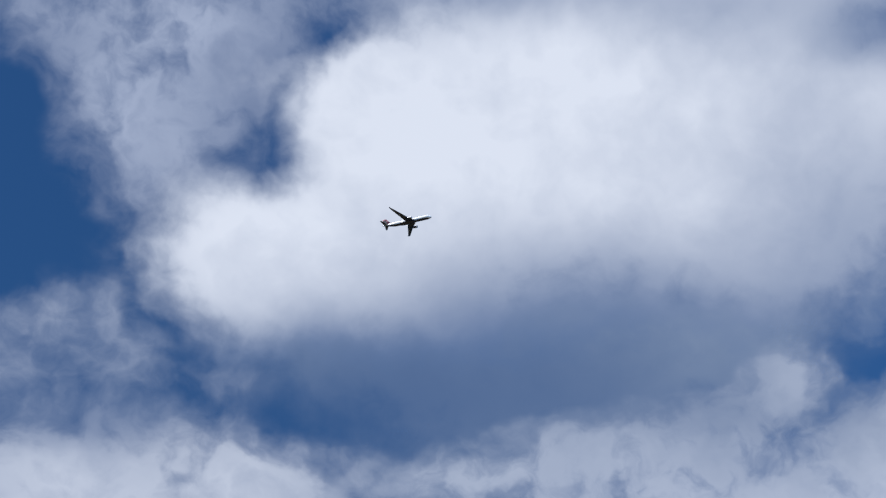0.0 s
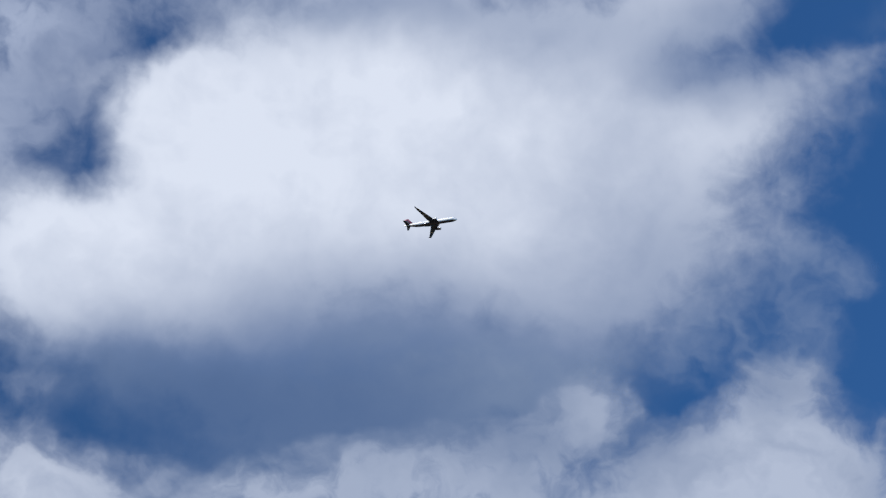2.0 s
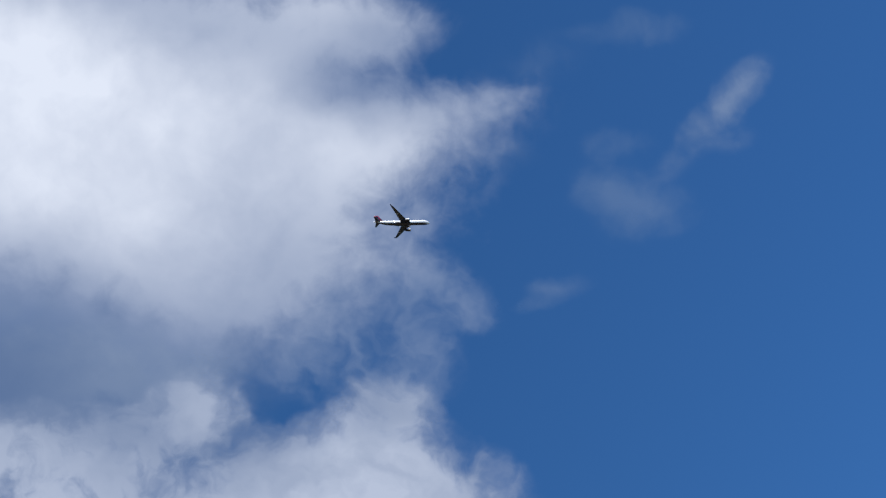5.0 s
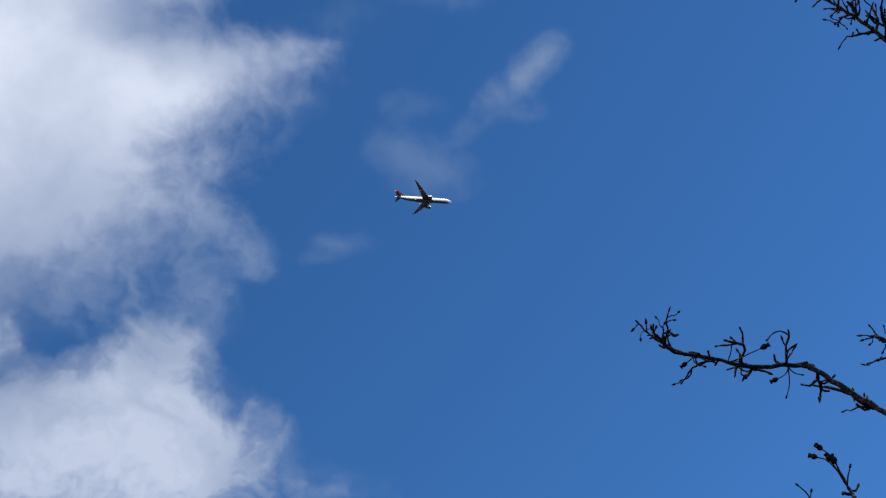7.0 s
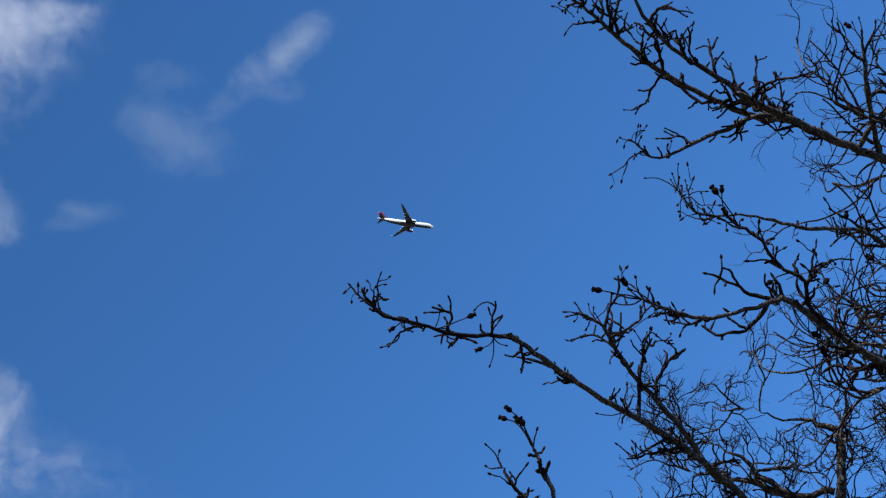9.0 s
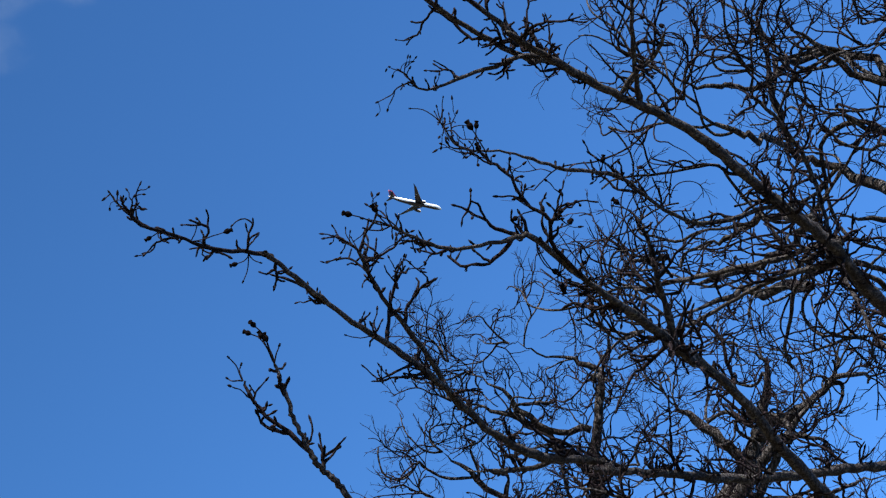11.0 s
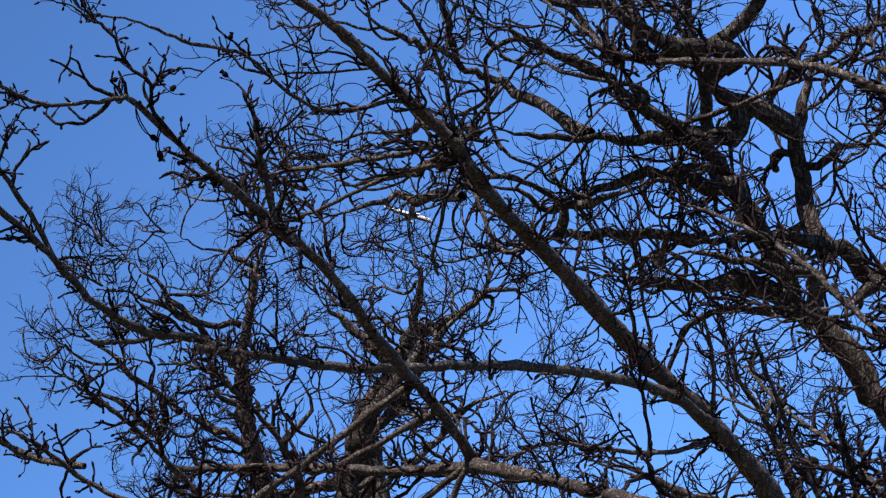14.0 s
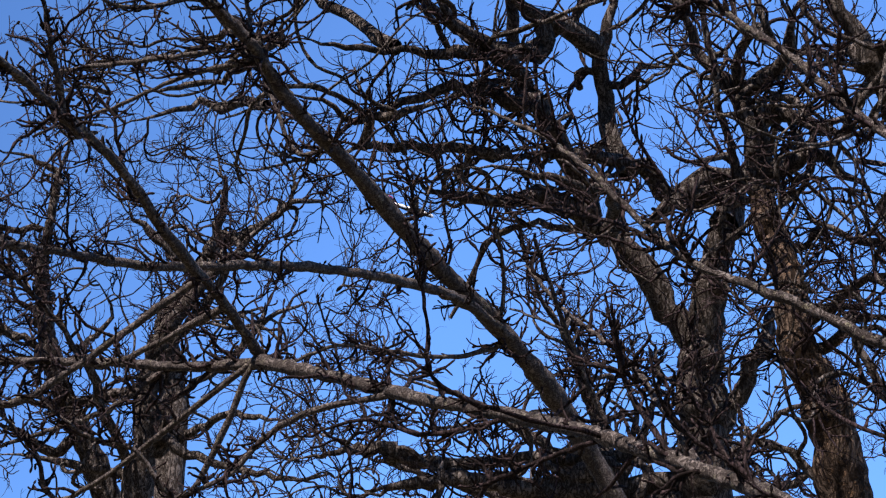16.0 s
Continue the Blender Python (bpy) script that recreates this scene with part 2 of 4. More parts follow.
# ---- clouds ----
def cloud(name, label, lumps, shades, radius, bulge, step=0.16, soft=0.2, ragged=0.5, grain=0.35, ridges=0.0, thick=1.0,
          bright=(0.76, 0.80, 0.88, 1), dim=(0.20, 0.26, 0.42, 1), seed=0.0, warp=1.0, mottle=1.0):
    """A cloud far behind the aircraft: a swollen sheet, lumps in degrees across the sky and of elevation."""
    lumps_out = [l for l in lumps if l[4] > 0]
    u0, u1 = min(l[0] - 2.2 * max(l[2:4]) for l in lumps_out), max(l[0] + 2.2 * max(l[2:4]) for l in lumps_out)
    v0, v1 = min(l[1] - 2.2 * max(l[2:4]) for l in lumps_out), max(l[1] + 2.2 * max(l[2:4]) for l in lumps_out)
    us, vs = np.arange(u0, u1, step), np.arange(v0, v1, step)
    U, V = np.meshgrid(us, vs, indexing="ij")
    F = np.zeros_like(U)
    for u, v, ru, rv, wt, slant in lumps_out:
        c, s = math.cos(radians(slant)), math.sin(radians(slant))
        d = np.hypot(((U - u) * c + (V - v) * s) / ru, ((V - v) * c - (U - u) * s) / rv)
        F = np.maximum(F, np.clip(2.1 - d, 0, None))
    az, el = np.radians(U / 0.8 - 20), np.radians(V)
    r = radius - bulge * np.minimum(F, 1.3) ** 0.7
    X = np.stack([np.sin(az) * np.cos(el) * r, np.cos(az) * np.cos(el) * r, np.sin(el) * r], -1)
    keep = (F > 0.0)
    quad = keep[:-1, :-1] & keep[1:, :-1] & keep[1:, 1:] & keep[:-1, 1:]
    idx = np.arange(U.size).reshape(U.shape)
    q = np.stack([idx[:-1, :-1], idx[1:, :-1], idx[1:, 1:], idx[:-1, 1:]], -1)[quad]
    used = np.unique(q)
    back = np.full(U.size, -1)
    back[used] = np.arange(len(used))
    q = back[q]
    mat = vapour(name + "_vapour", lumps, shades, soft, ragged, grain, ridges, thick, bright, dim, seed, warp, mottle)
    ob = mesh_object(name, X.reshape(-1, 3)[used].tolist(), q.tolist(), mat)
    layer = ob.data.uv_layers.new(name="sky_degrees")
    uv = np.stack([U.ravel()[used], V.ravel()[used]], -1)[q.ravel()]
    layer.data.foreach_set("uv", uv.astype(np.float32).ravel())
    ob.visible_shadow = False
    return tagged(ob, label, "cloud", group="clouds")


def clouds():
    cloud("torn_cloud", "torn grey cloud with blue gaps",
          [(-7.25, 41.38, 2.22, 1.11, 0.8, 6), (-9.32, 39.3, 1.71, 1.25, 0.75, 8), (-7.39, 38.77, 1.57, 1.4, 0.75, 6),
            (-8.09, 37.42, 1.26, 0.84, 0.6, 7), (-11.01, 40.86, 1.59, 1.1, 0.6, 9), (-5.96, 40.39, 1.17, 1.26, 0.6, 5),
            (-4.84, 39.3, 1.16, 1.12, 0.62, 4), (-5.17, 41.44, 1.34, 0.98, 0.4, 4), (-0.69, 42.17, 1.97, 0.56, 0.5, 1),
            (-11.09, 38.75, 0.84, 1.24, -0.25, 9), (-9.42, 43.06, 5.26, 1.24, 0.8, 8), (-3.03, 43.26, 2.46, 0.97, 0.5, 3)],
          [(-4.88, 39.78, 1.6, 1.96, 0.9, 4), (-8.2, 37.2, 1.81, 0.84, 0.4, 7), (-10.93, 39.48, 1.13, 1.93, 0.4, 9),
            (-0.69, 42.24, 2.27, 0.84, 0.5, 1)],
          4470, 120, soft=0.7, ragged=1.9, grain=1.2, thick=0.86, mottle=2.4, bright=(0.40, 0.455, 0.59, 1), dim=(0.07, 0.115, 0.235, 1), seed=3.7, warp=0.6)
    cloud("cumulus_cloud", "large bright white cumulus cloud with a grey shaded base",
          [(3.58, 38.99, 7.28, 3.72, 1.4, -2), (-4.93, 35.84, 2.49, 1.97, 1.2, 4), (-2.39, 39.8, 1.76, 1.61, 0.85, 2),
            (-5.22, 38.56, 1.22, 0.91, -0.7, 4), (-4.01, 41.95, 1.81, 1.04, -0.55, 4), (5.06, 42.28, 6.31, 1.67, 0.55, -4),
            (8.2, 37.83, 2.98, 3.09, 0.65, -2), (12.37, 40.1, 3.02, 1.01, 0.6, 18), (13.57, 41.86, 1.61, 0.62, -0.25, 5),
            (-1.25, 36.18, 2.24, 1.69, 0.4, 1), (10.5, 42.62, 1.66, 0.97, 0.5, -4), (11.86, 42.58, 1.35, 0.83, 0.42, -5),
            (-0.11, 34.65, 4.11, 1.27, 0.5, 1), (8.13, 35.72, 1.8, 1.55, 0.3, -2)],
          [(13.72, 40.52, 2.16, 1.11, 0.45, -7), (8.98, 39.02, 4.36, 3.66, 0.16, 1), (2.86, 32.67, 5.73, 2.53, 2.3, -1),
            (-3.33, 33.27, 4.04, 0.98, 0.9, 3), (9.05, 36.5, 2.32, 3.62, 0.35, -6), (6.56, 42.31, 4.93, 1.11, 0.45, -5),
            (10.98, 41.05, 1.62, 0.7, 0.7, -5), (11.85, 42.51, 1.65, 0.83, 0.7, -5), (9.4, 36.23, 1.94, 1.83, 0.18, -3),
            (1.96, 42.85, 3.52, 0.7, 0.5, 2), (3.35, 35.9, 3.6, 1.55, 0.2, -2)],
          4200, 380, soft=0.42, ragged=0.55, grain=0.55, warp=0.4, mottle=0.7, bright=(0.64, 0.68, 0.77, 1), dim=(0.060, 0.120, 0.265, 1))
    # soft dim sheet that paints the shade on the cumulus's underside
    cloud("cumulus_base_shade", "blue-grey sheet painting the shaded base of the bright cumulus",
          [(1.66, 33.39, 4.45, 1.97, 1.1, -1), (-2.26, 33.46, 2.7, 0.91, 0.6, 2), (5.03, 33.58, 3.08, 1.54, 0.85, -3),
            (0.46, 31.43, 3.42, 0.84, 0.5, 0), (-1.48, 34.62, 4.11, 1.13, 0.5, 2), (7.37, 34.41, 1.61, 1.68, 0.4, -5)],
          [(1.65, 32.41, 5.32, 2.25, 1.2, -1), (-2.23, 32.9, 2.68, 1.41, 0.8, 2)],
          4330, 60, soft=0.7, ragged=1.0, grain=0.7, thick=0.85, mottle=1.1, bright=(0.25, 0.31, 0.42, 1), dim=(0.062, 0.115, 0.245, 1), seed=41.3, warp=0.4)
    cloud("low_cloud", "ragged white and grey cloud low in the sky",
          [(-8.96, 30.24, 2.79, 0.9, 1.1, 7), (-4.6, 30.38, 1.42, 0.84, 0.95, 4), (-6.24, 31.37, 1.17, 0.63, 0.65, 5),
            (-9.16, 32.86, 1.57, 1.53, 0.6, 7), (-7.72, 33.04, 0.93, 1.12, 0.45, 6), (-9.73, 34.18, 0.73, 0.69, 0.45, 8),
            (-8.2, 34.31, 0.54, 0.63, 0.45, 7), (-5.55, 32.55, 1.33, 0.49, 0.32, 5), (-10.42, 33.39, 0.79, 0.83, 0.4, 8),
            (-7.68, 29, 5.67, 1.1, 1.1, 6), (-2.01, 30.66, 1.17, 0.56, 0.35, 2)],
          [(-8.79, 33.05, 2.63, 1.81, 0.9, 7), (-6.3, 32.06, 1.97, 0.7, 0.5, 5), (-7.93, 31.33, 1.04, 0.56, 0.4, 6)],
          4380, 150, soft=0.9, ragged=1.9, grain=1.4, thick=0.92, mottle=2.0, bright=(0.50, 0.545, 0.65, 1), dim=(0.10, 0.155, 0.29, 1), seed=9.1, warp=0.6)
    cloud("cloud_bank", "bank of white cloud with wispy edges",
          [(8.17, 32.63, 1.26, 0.77, 0.85, -2), (6.56, 31.68, 1.98, 0.84, 0.75, -1), (3.8, 31.1, 3.02, 0.7, 0.7, 1),
            (11.67, 31.62, 1.55, 1.11, 1.15, -4), (12.76, 30.84, 1.91, 1.04, 1.1, -5), (12.16, 32.97, 0.79, 0.83, 0.6, -5),
            (10.33, 31.01, 1.55, 0.83, 0.85, -3), (-0.22, 30.49, 1.94, 0.56, 0.5, 4), (9.76, 32.64, 0.99, 0.7, -0.35, -3),
            (7.18, 29.73, 7.71, 1.11, 1.1, -1), (14.7, 31.36, 0.92, 0.56, 0.4, 5), (12.66, 33.27, 0.6, 0.84, 0.4, 6),
            (7.98, 32.45, 1.17, 0.62, 0.6, 10)],
          [(5.24, 31.97, 4.64, 0.98, 0.9, 0), (9.58, 31.74, 1.18, 0.84, 0.4, -3), (11.91, 33.13, 1.32, 0.7, 0.45, -5),
            (14.68, 31.64, 0.79, 1.26, 0.3, 5)],
          4300, 170, soft=0.95, ragged=1.9, grain=1.5, mottle=2.0, bright=(0.40, 0.45, 0.565, 1), dim=(0.12, 0.175, 0.30, 1), seed=16.9, warp=0.9)
    cloud("shredded_cloud", "thin torn filaments of cloud at the cumulus edge",
          [(10.81, 36.57, 1.38, 1.12, 0.36, -4), (13.43, 36.49, 0.96, 0.63, 0.5, -6), (14.02, 35.59, 0.81, 0.56, 0.45, -6),
            (11.38, 34.99, 1.62, 1.26, 0.45, -4), (13.21, 34.27, 0.6, 0.97, 0.42, -6), (12.61, 33.49, 0.79, 0.7, 0.5, -5),
            (9.86, 34.53, 1.22, 0.98, 0.35, -3), (12.89, 38.09, 0.84, 0.84, 0.25, -6), (14.79, 40.95, 1.29, 0.56, 0.3, 12),
            (14.28, 39.19, 0.99, 0.69, 0.2, -7)],
          [(11.45, 35.83, 3.42, 3.5, 0.3, -5)],
          4440, 60, soft=0.5, ragged=0.9, grain=0.7, ridges=0.3, thick=0.5, bright=(0.30, 0.36, 0.48, 1), dim=(0.10, 0.165, 0.31, 1), seed=21.9, warp=0.8)
    cloud("cloud_wisp", "faint white wisp of cloud alone in blue sky",
          [(16.44, 36.36, 0.7, 0.28, 0.8, 3), (15.84, 35.96, 0.56, 0.17, 0.4, 4)],
          [(16.47, 36.01, 0.98, 0.56, 0.2, 3)],
          4440, 30, step=0.08, soft=0.6, ragged=0.9, grain=0.7, thick=0.3, bright=(0.27, 0.335, 0.44, 1), dim=(0.083, 0.150, 0.286, 1), seed=27.2, warp=0.35)
    cloud("cloud_wisp", "feathery white wisp of cloud slanting in blue sky",
          [(21.12, 41.09, 0.9, 0.37, 0.85, 38), (20.24, 40.31, 1.01, 0.37, 0.5, 37), (20.83, 39.96, 0.73, 0.49, 0.28, 0),
            (19.39, 39.24, 0.86, 0.43, 0.2, 40)],
          [(19.81, 39.81, 1.17, 0.84, 0.4, 1)],
          4400, 40, step=0.1, soft=0.75, ragged=1.4, grain=1.3, thick=0.45, bright=(0.29, 0.35, 0.45, 1), dim=(0.083, 0.150, 0.286, 1), seed=33.8, warp=0.35)
    cloud("cloud_wisp", "dim patch of thin cloud in blue sky",
          [(18.25, 38.5, 1.01, 0.63, 0.75, 2), (18.85, 38.03, 1, 0.49, 0.4, 2), (17.37, 38.74, 0.58, 0.84, 0.35, 3),
            (17.75, 39.96, 0.88, 0.35, 0.45, 2)],
          [(18.26, 38.36, 1.29, 0.85, 0.3, 2)],
          4420, 40, step=0.1, soft=0.6, ragged=1.0, grain=0.8, thick=0.3, bright=(0.24, 0.31, 0.42, 1), dim=(0.083, 0.150, 0.286, 1), seed=39.5, warp=0.45)
    cloud("cloud_wisp", "faint streak of thin cloud high in blue sky",
          [(18.37, 42.65, 1.52, 0.35, 0.6, 2), (14.68, 39.69, 1.17, 0.42, 0.4, 5), (15.84, 41.89, 1.21, 0.56, 0.3, 4)],
          [(18.07, 42.57, 1.37, 0.84, 0.3, 2)],
          4430, 30, step=0.1, soft=0.6, ragged=1.0, grain=0.8, thick=0.3, bright=(0.22, 0.29, 0.40, 1), dim=(0.083, 0.150, 0.286, 1), seed=45.1, warp=0.45)


clouds()


# ---- aircraft ----
def loft(sections, closed=True, cap=True):
    """A skin over rings of equal point counts."""
    bm = bmesh.new()
    rings = [[bm.verts.new(p) for p in s] for s in sections]
    n = len(rings[0])
    for a, b in zip(rings, rings[1:]):
        for i in range(n if closed else n - 1):
            j = (i + 1) % n
            bm.faces.new((a[i], a[j], b[j], b[i]))
    if cap and closed:
        bm.faces.new(rings[0][::-1])
        bm.faces.new(rings[-1])
    bmesh.ops.recalc_face_normals(bm, faces=bm.faces)
    return bm


def foil(x, y, z, chord, thick, upright=False):
    """An aerofoil section with its leading edge at x, y, z."""
    pts = []
    for s, side in [(0, 0), (.04, 1), (.15, 1), (.35, 1), (.65, 1), (1, 0), (.65, -1), (.35, -1), (.15, -1), (.04, -1)]:
        h = side * thick * (2.6 * math.sqrt(s) * (1 - s) if s else 0)
        pts.append((x - s * chord, y + h, z) if upright else (x - s * chord, y, z + h))
    return pts


HULL = [(31.8, -1.0, 0.05), (31.3, -0.9, 0.75), (30.3, -0.65, 1.35), (28.6, -0.3, 2.05), (26.5, -0.1, 2.6), (24.0, 0, 2.82), (14.0, 0, 2.82), (0.0, 0, 2.82),
        (-12.0, 0, 2.82), (-17.0, 0.25, 2.55), (-22.0, 0.75, 1.95), (-27.0, 1.3, 1.2), (-30.5, 1.6, 0.6), (-31.8, 1.7, 0.25)]


def airliner():
    plane = tagged(new("airliner"), "white twin-engined airliner with navy belly and red tail", "aircraft")
    side = 14

    def arc(lower):
        rings = []
        for x, z, r in HULL:
            cut = 38 if x < 26 else 38 + 36 * min(1, (x - 26) / 3.5)
            a0, a1 = (180 + cut, 360 - cut) if lower else (-cut, 180 + cut)
            rings.append([(x, r * math.cos(radians(a0 + (a1 - a0) * i / side)), z + r * math.sin(radians(a0 + (a1 - a0) * i / side))) for i in range(side + 1)])
        return rings

    part("upper_fuselage", loft(arc(False), closed=False), WHITE, plane, "white upper fuselage")
    part("lower_fuselage", loft(arc(True), closed=False), NAVY, plane, "dark navy belly")
    fair = [(11.0, 0.4, 1.0), (9.0, 2.4, 1.5), (4.0, 3.3, 1.9), (-4.0, 3.3, 1.9), (-8.5, 2.4, 1.5), (-11.0, 0.4, 1.0)]
    part("wing_fairing", loft([[(x, w * math.cos(a), -1.75 + h * 0.75 * math.sin(a)) for a in [2 * math.pi * i / 16 for i in range(16)]] for x, w, h in fair]), NAVY, plane, "dark wing root fairing")
    for s in (1, -1):
        wing = part("wing", loft([foil(11.5, 1.5 * s, -1.5, 11.6, 0.5), foil(4.6, 9.6 * s, -0.9, 7.4, 0.32), foil(-7.2, 28.6 * s, 1.0, 2.6, 0.12), foil(-7.9, 29.4 * s, 1.2, 2.2, 0.09)]), WING_GREY, plane, "swept grey wing")
        part("winglet", loft([foil(-7.9, 29.4 * s, 1.2, 2.2, 0.08), foil(-9.4, 29.9 * s, 2.2, 1.5, 0.05), foil(-10.4, 30.2 * s, 3.6, 0.8, 0.03)]), NAVY, wing, "upturned wing tip")
        slat = [foil(10.0, 3.4 * s, -1.35, 0.9, 0.24), foil(4.75, 9.6 * s, -0.86, 0.7, 0.18), foil(-7.05, 28.4 * s, 1.0, 0.35, 0.07)]
        part("leading_edge", loft(slat), BARE_METAL, wing, "polished leading edge slat")
        for y, x, c in ((6.2, -0.3, 3.6), (12.5, -1.2, 3.2), (17.0, -3.2, 2.6)):
            part("flap_fairing", loft([[(x + 1.6 * c * q - c, y * s + w * math.cos(a), -1.0 + y * 0.055 - 0.2 + w * math.sin(a)) for a in [2 * math.pi * i / 8 for i in range(8)]]
                                       for q, w in ((0.0, 0.03), (0.25, 0.26), (0.6, 0.3), (1.0, 0.04))]), PALE_GREY, wing, "pale canoe-shaped flap track fairing")
        # navy below and white on top paint shade and sunlight onto the nacelle
        eng = part("engine", loft([[(x, 9.4 * s + r * math.cos(a), -2.9 + r * math.sin(a)) for a in [2 * math.pi * i / 20 for i in range(20)]]
                                   for x, r in ((9.6, 1.42), (8.8, 1.6), (7.0, 1.62), (4.8, 1.42), (3.4, 1.05), (3.3, 0.7), (1.6, 0.35), (1.0, 0.05))]), NAVY, plane, "engine nacelle in dark navy for its shaded underside")
        part("intake_lip", loft([[(x, 9.4 * s + r * math.cos(a), -2.9 + r * math.sin(a)) for a in [2 * math.pi * i / 20 for i in range(20)]]
                                 for x, r in ((9.2, 1.56), (9.75, 1.5), (9.8, 1.4), (9.62, 1.3))], cap=False), BARE_METAL, eng, "bright metal intake lip")
        part("sunlit_cowl", loft([[(x, 9.4 * s + (r + 0.03) * math.cos(a), -2.9 + (r + 0.03) * math.sin(a)) for a in [math.radians(-12 + 204 * i / 16) for i in range(17)]]
                                 for x, r in ((9.3, 1.56), (8.8, 1.62), (7.0, 1.64), (5.2, 1.48))], closed=False), WHITE, eng, "white upper cowling, painted as the sunlit side")
        part("pylon", loft([foil(7.6, 9.4 * s, -1.5, 5.2, 0.16, True), foil(5.4, 9.4 * s, -0.7, 5.0, 0.14, True)]), WING_GREY, eng)
        part("tailplane", loft([foil(-24.0, 0.6 * s, 1.2, 5.2, 0.22), foil(-29.2, 9.7 * s, 1.9, 2.0, 0.08)]), WING_GREY, plane, "swept grey tailplane")
        for i in range(46):
            x = 23.0 - i * 0.93
            if 5.5 > x > 4.0:
                continue
            bm = bmesh.new()
            bmesh.ops.create_cube(bm, size=1, matrix=Matrix.Translation((x, 2.765 * s, 0.55)) @ Matrix.Diagonal((0.11, 0.04, 0.17, 1)))
            part("cabin_window", bm, BLACK, plane, smooth=False)
    fin = part("fin", loft([foil(-19.8, 0, 1.9, 9.8, 0.3, True), foil(-24.4, 0, 7.0, 6.8, 0.2, True), foil(-27.2, 0, 10.6, 4.8, 0.1, True)]), RED, plane, "red fin with a navy wedge and white foot")
    for s in (1, -1):
        off = 0.36 * s
        part("fin_wedge", loft([[(-25.0, off, 3.0), (-29.2, off, 2.6), (-31.2, off * 0.75, 8.8), (-28.0, off * 0.75, 9.4)],
                                [(-25.0, off * 0.2, 3.0), (-29.2, off * 0.2, 2.6), (-31.2, 0, 8.8), (-28.0, 0, 9.4)]]), NAVY, fin, "navy wedge on the fin", smooth=False)
    for yy in (-1.25, -0.42, 0.42, 1.25):
        bm = bmesh.new()
        bmesh.ops.create_cube(bm, size=1, matrix=Matrix.Translation((28.9 - abs(yy) * 0.55, yy, 0.98 - 0.12 * abs(yy))) @ Matrix.Rotation(0.75, 4, "Y") @ Matrix.Diagonal((0.12, 0.74, 0.75, 1)))
        part("cockpit_window", bm, BLACK, plane, smooth=False)
    return plane


AIRLINER = airliner()


# ---- trees ----
ORCHARD_NEAR_LIMBS = {}
ORCHARD_NEAR_LIMBS["B"] = (0.0204, 0.0237, [(2.621, 2.120, 2.737), (2.634, 2.321, 2.878), (2.642, 2.526, 3.010), (2.643, 2.731, 3.139), (2.657, 3.034, 3.308), (2.626, 3.356, 3.478), (2.588, 3.669, 3.654), (2.568, 3.923, 3.787)])
ORCHARD_NEAR_LIMBS["B2"] = (0.0198, 0.0116, [(2.581, 3.920, 3.782), (2.493, 4.122, 3.838), (2.391, 4.318, 3.907), (2.270, 4.521, 3.965), (2.150, 4.671, 3.996)])
ORCHARD_NEAR_LIMBS["B3"] = (0.0116, 0.0074, [(1.944, 4.800, 4.008), (1.846, 4.920, 4.060), (1.756, 4.931, 4.090), (1.665, 4.941, 4.120)])
ORCHARD_NEAR_LIMBS["D"] = (0.0217, 0.0136, [(2.568, 3.923, 3.787), (2.576, 3.912, 3.799), (2.422, 3.826, 3.864), (2.227, 3.704, 3.906), (2.040, 3.570, 3.949), (1.846, 3.453, 3.960), (1.645, 3.301, 3.923)])
ORCHARD_NEAR_LIMBS["D2"] = (0.0141, 0.0031, [(1.846, 3.453, 3.960), (1.876, 3.426, 3.902), (1.751, 3.345, 3.912), (1.620, 3.270, 3.912), (1.530, 3.229, 3.928), (1.416, 3.148, 3.918), (1.353, 3.129, 3.886), (1.254, 3.128, 3.843), (1.169, 3.102, 3.826), (1.108, 3.063, 3.815)])
ORCHARD_NEAR_LIMBS["D3"] = (0.0054, 0.0032, [(1.645, 3.301, 3.923), (1.482, 3.183, 3.926), (1.437, 3.117, 3.950), (1.389, 3.116, 3.974), (1.344, 3.095, 4.020), (1.308, 3.095, 4.036)])
ORCHARD_NEAR_LIMBS["D4"] = (0.0095, 0.0052, [(1.853, 3.453, 3.955), (1.785, 3.372, 4.017), (1.736, 3.300, 4.052), (1.701, 3.273, 4.106)])
ORCHARD_NEAR_LIMBS["G"] = (0.0200, 0.0050, [(2.840, 1.455, 1.710), (2.560, 2.050, 1.930), (1.980, 2.830, 2.100), (1.480, 3.280, 2.500), (1.270, 3.330, 2.950), (1.164, 3.354, 3.359), (1.048, 3.318, 3.468), (0.962, 3.276, 3.610)])
ORCHARD_NEAR_LIMBS["G2"] = (0.0066, 0.0034, [(1.048, 3.318, 3.468), (1.000, 3.316, 3.500), (0.950, 3.315, 3.530), (0.915, 3.316, 3.585)])
ORCHARD_NEAR_LIMBS["G4"] = (0.0113, 0.0037, [(2.349, 3.781, 3.880), (2.083, 4.111, 3.638), (1.964, 4.132, 3.688), (1.804, 4.047, 3.735), (1.693, 4.008, 3.765), (1.627, 3.971, 3.764)])
ORCHARD_NEAR_LIMBS["G5"] = (0.0093, 0.0039, [(1.948, 4.364, 3.710), (1.812, 4.386, 3.758), (1.684, 4.348, 3.797), (1.591, 4.315, 3.801)])
ORCHARD_NEAR_LIMBS["B4"] = (0.0100, 0.0032, [(2.442, 3.837, 3.856), (2.262, 4.087, 3.764), (2.146, 4.093, 3.846), (2.040, 4.053, 3.887), (1.953, 4.016, 3.904), (1.866, 4.040, 3.920)])
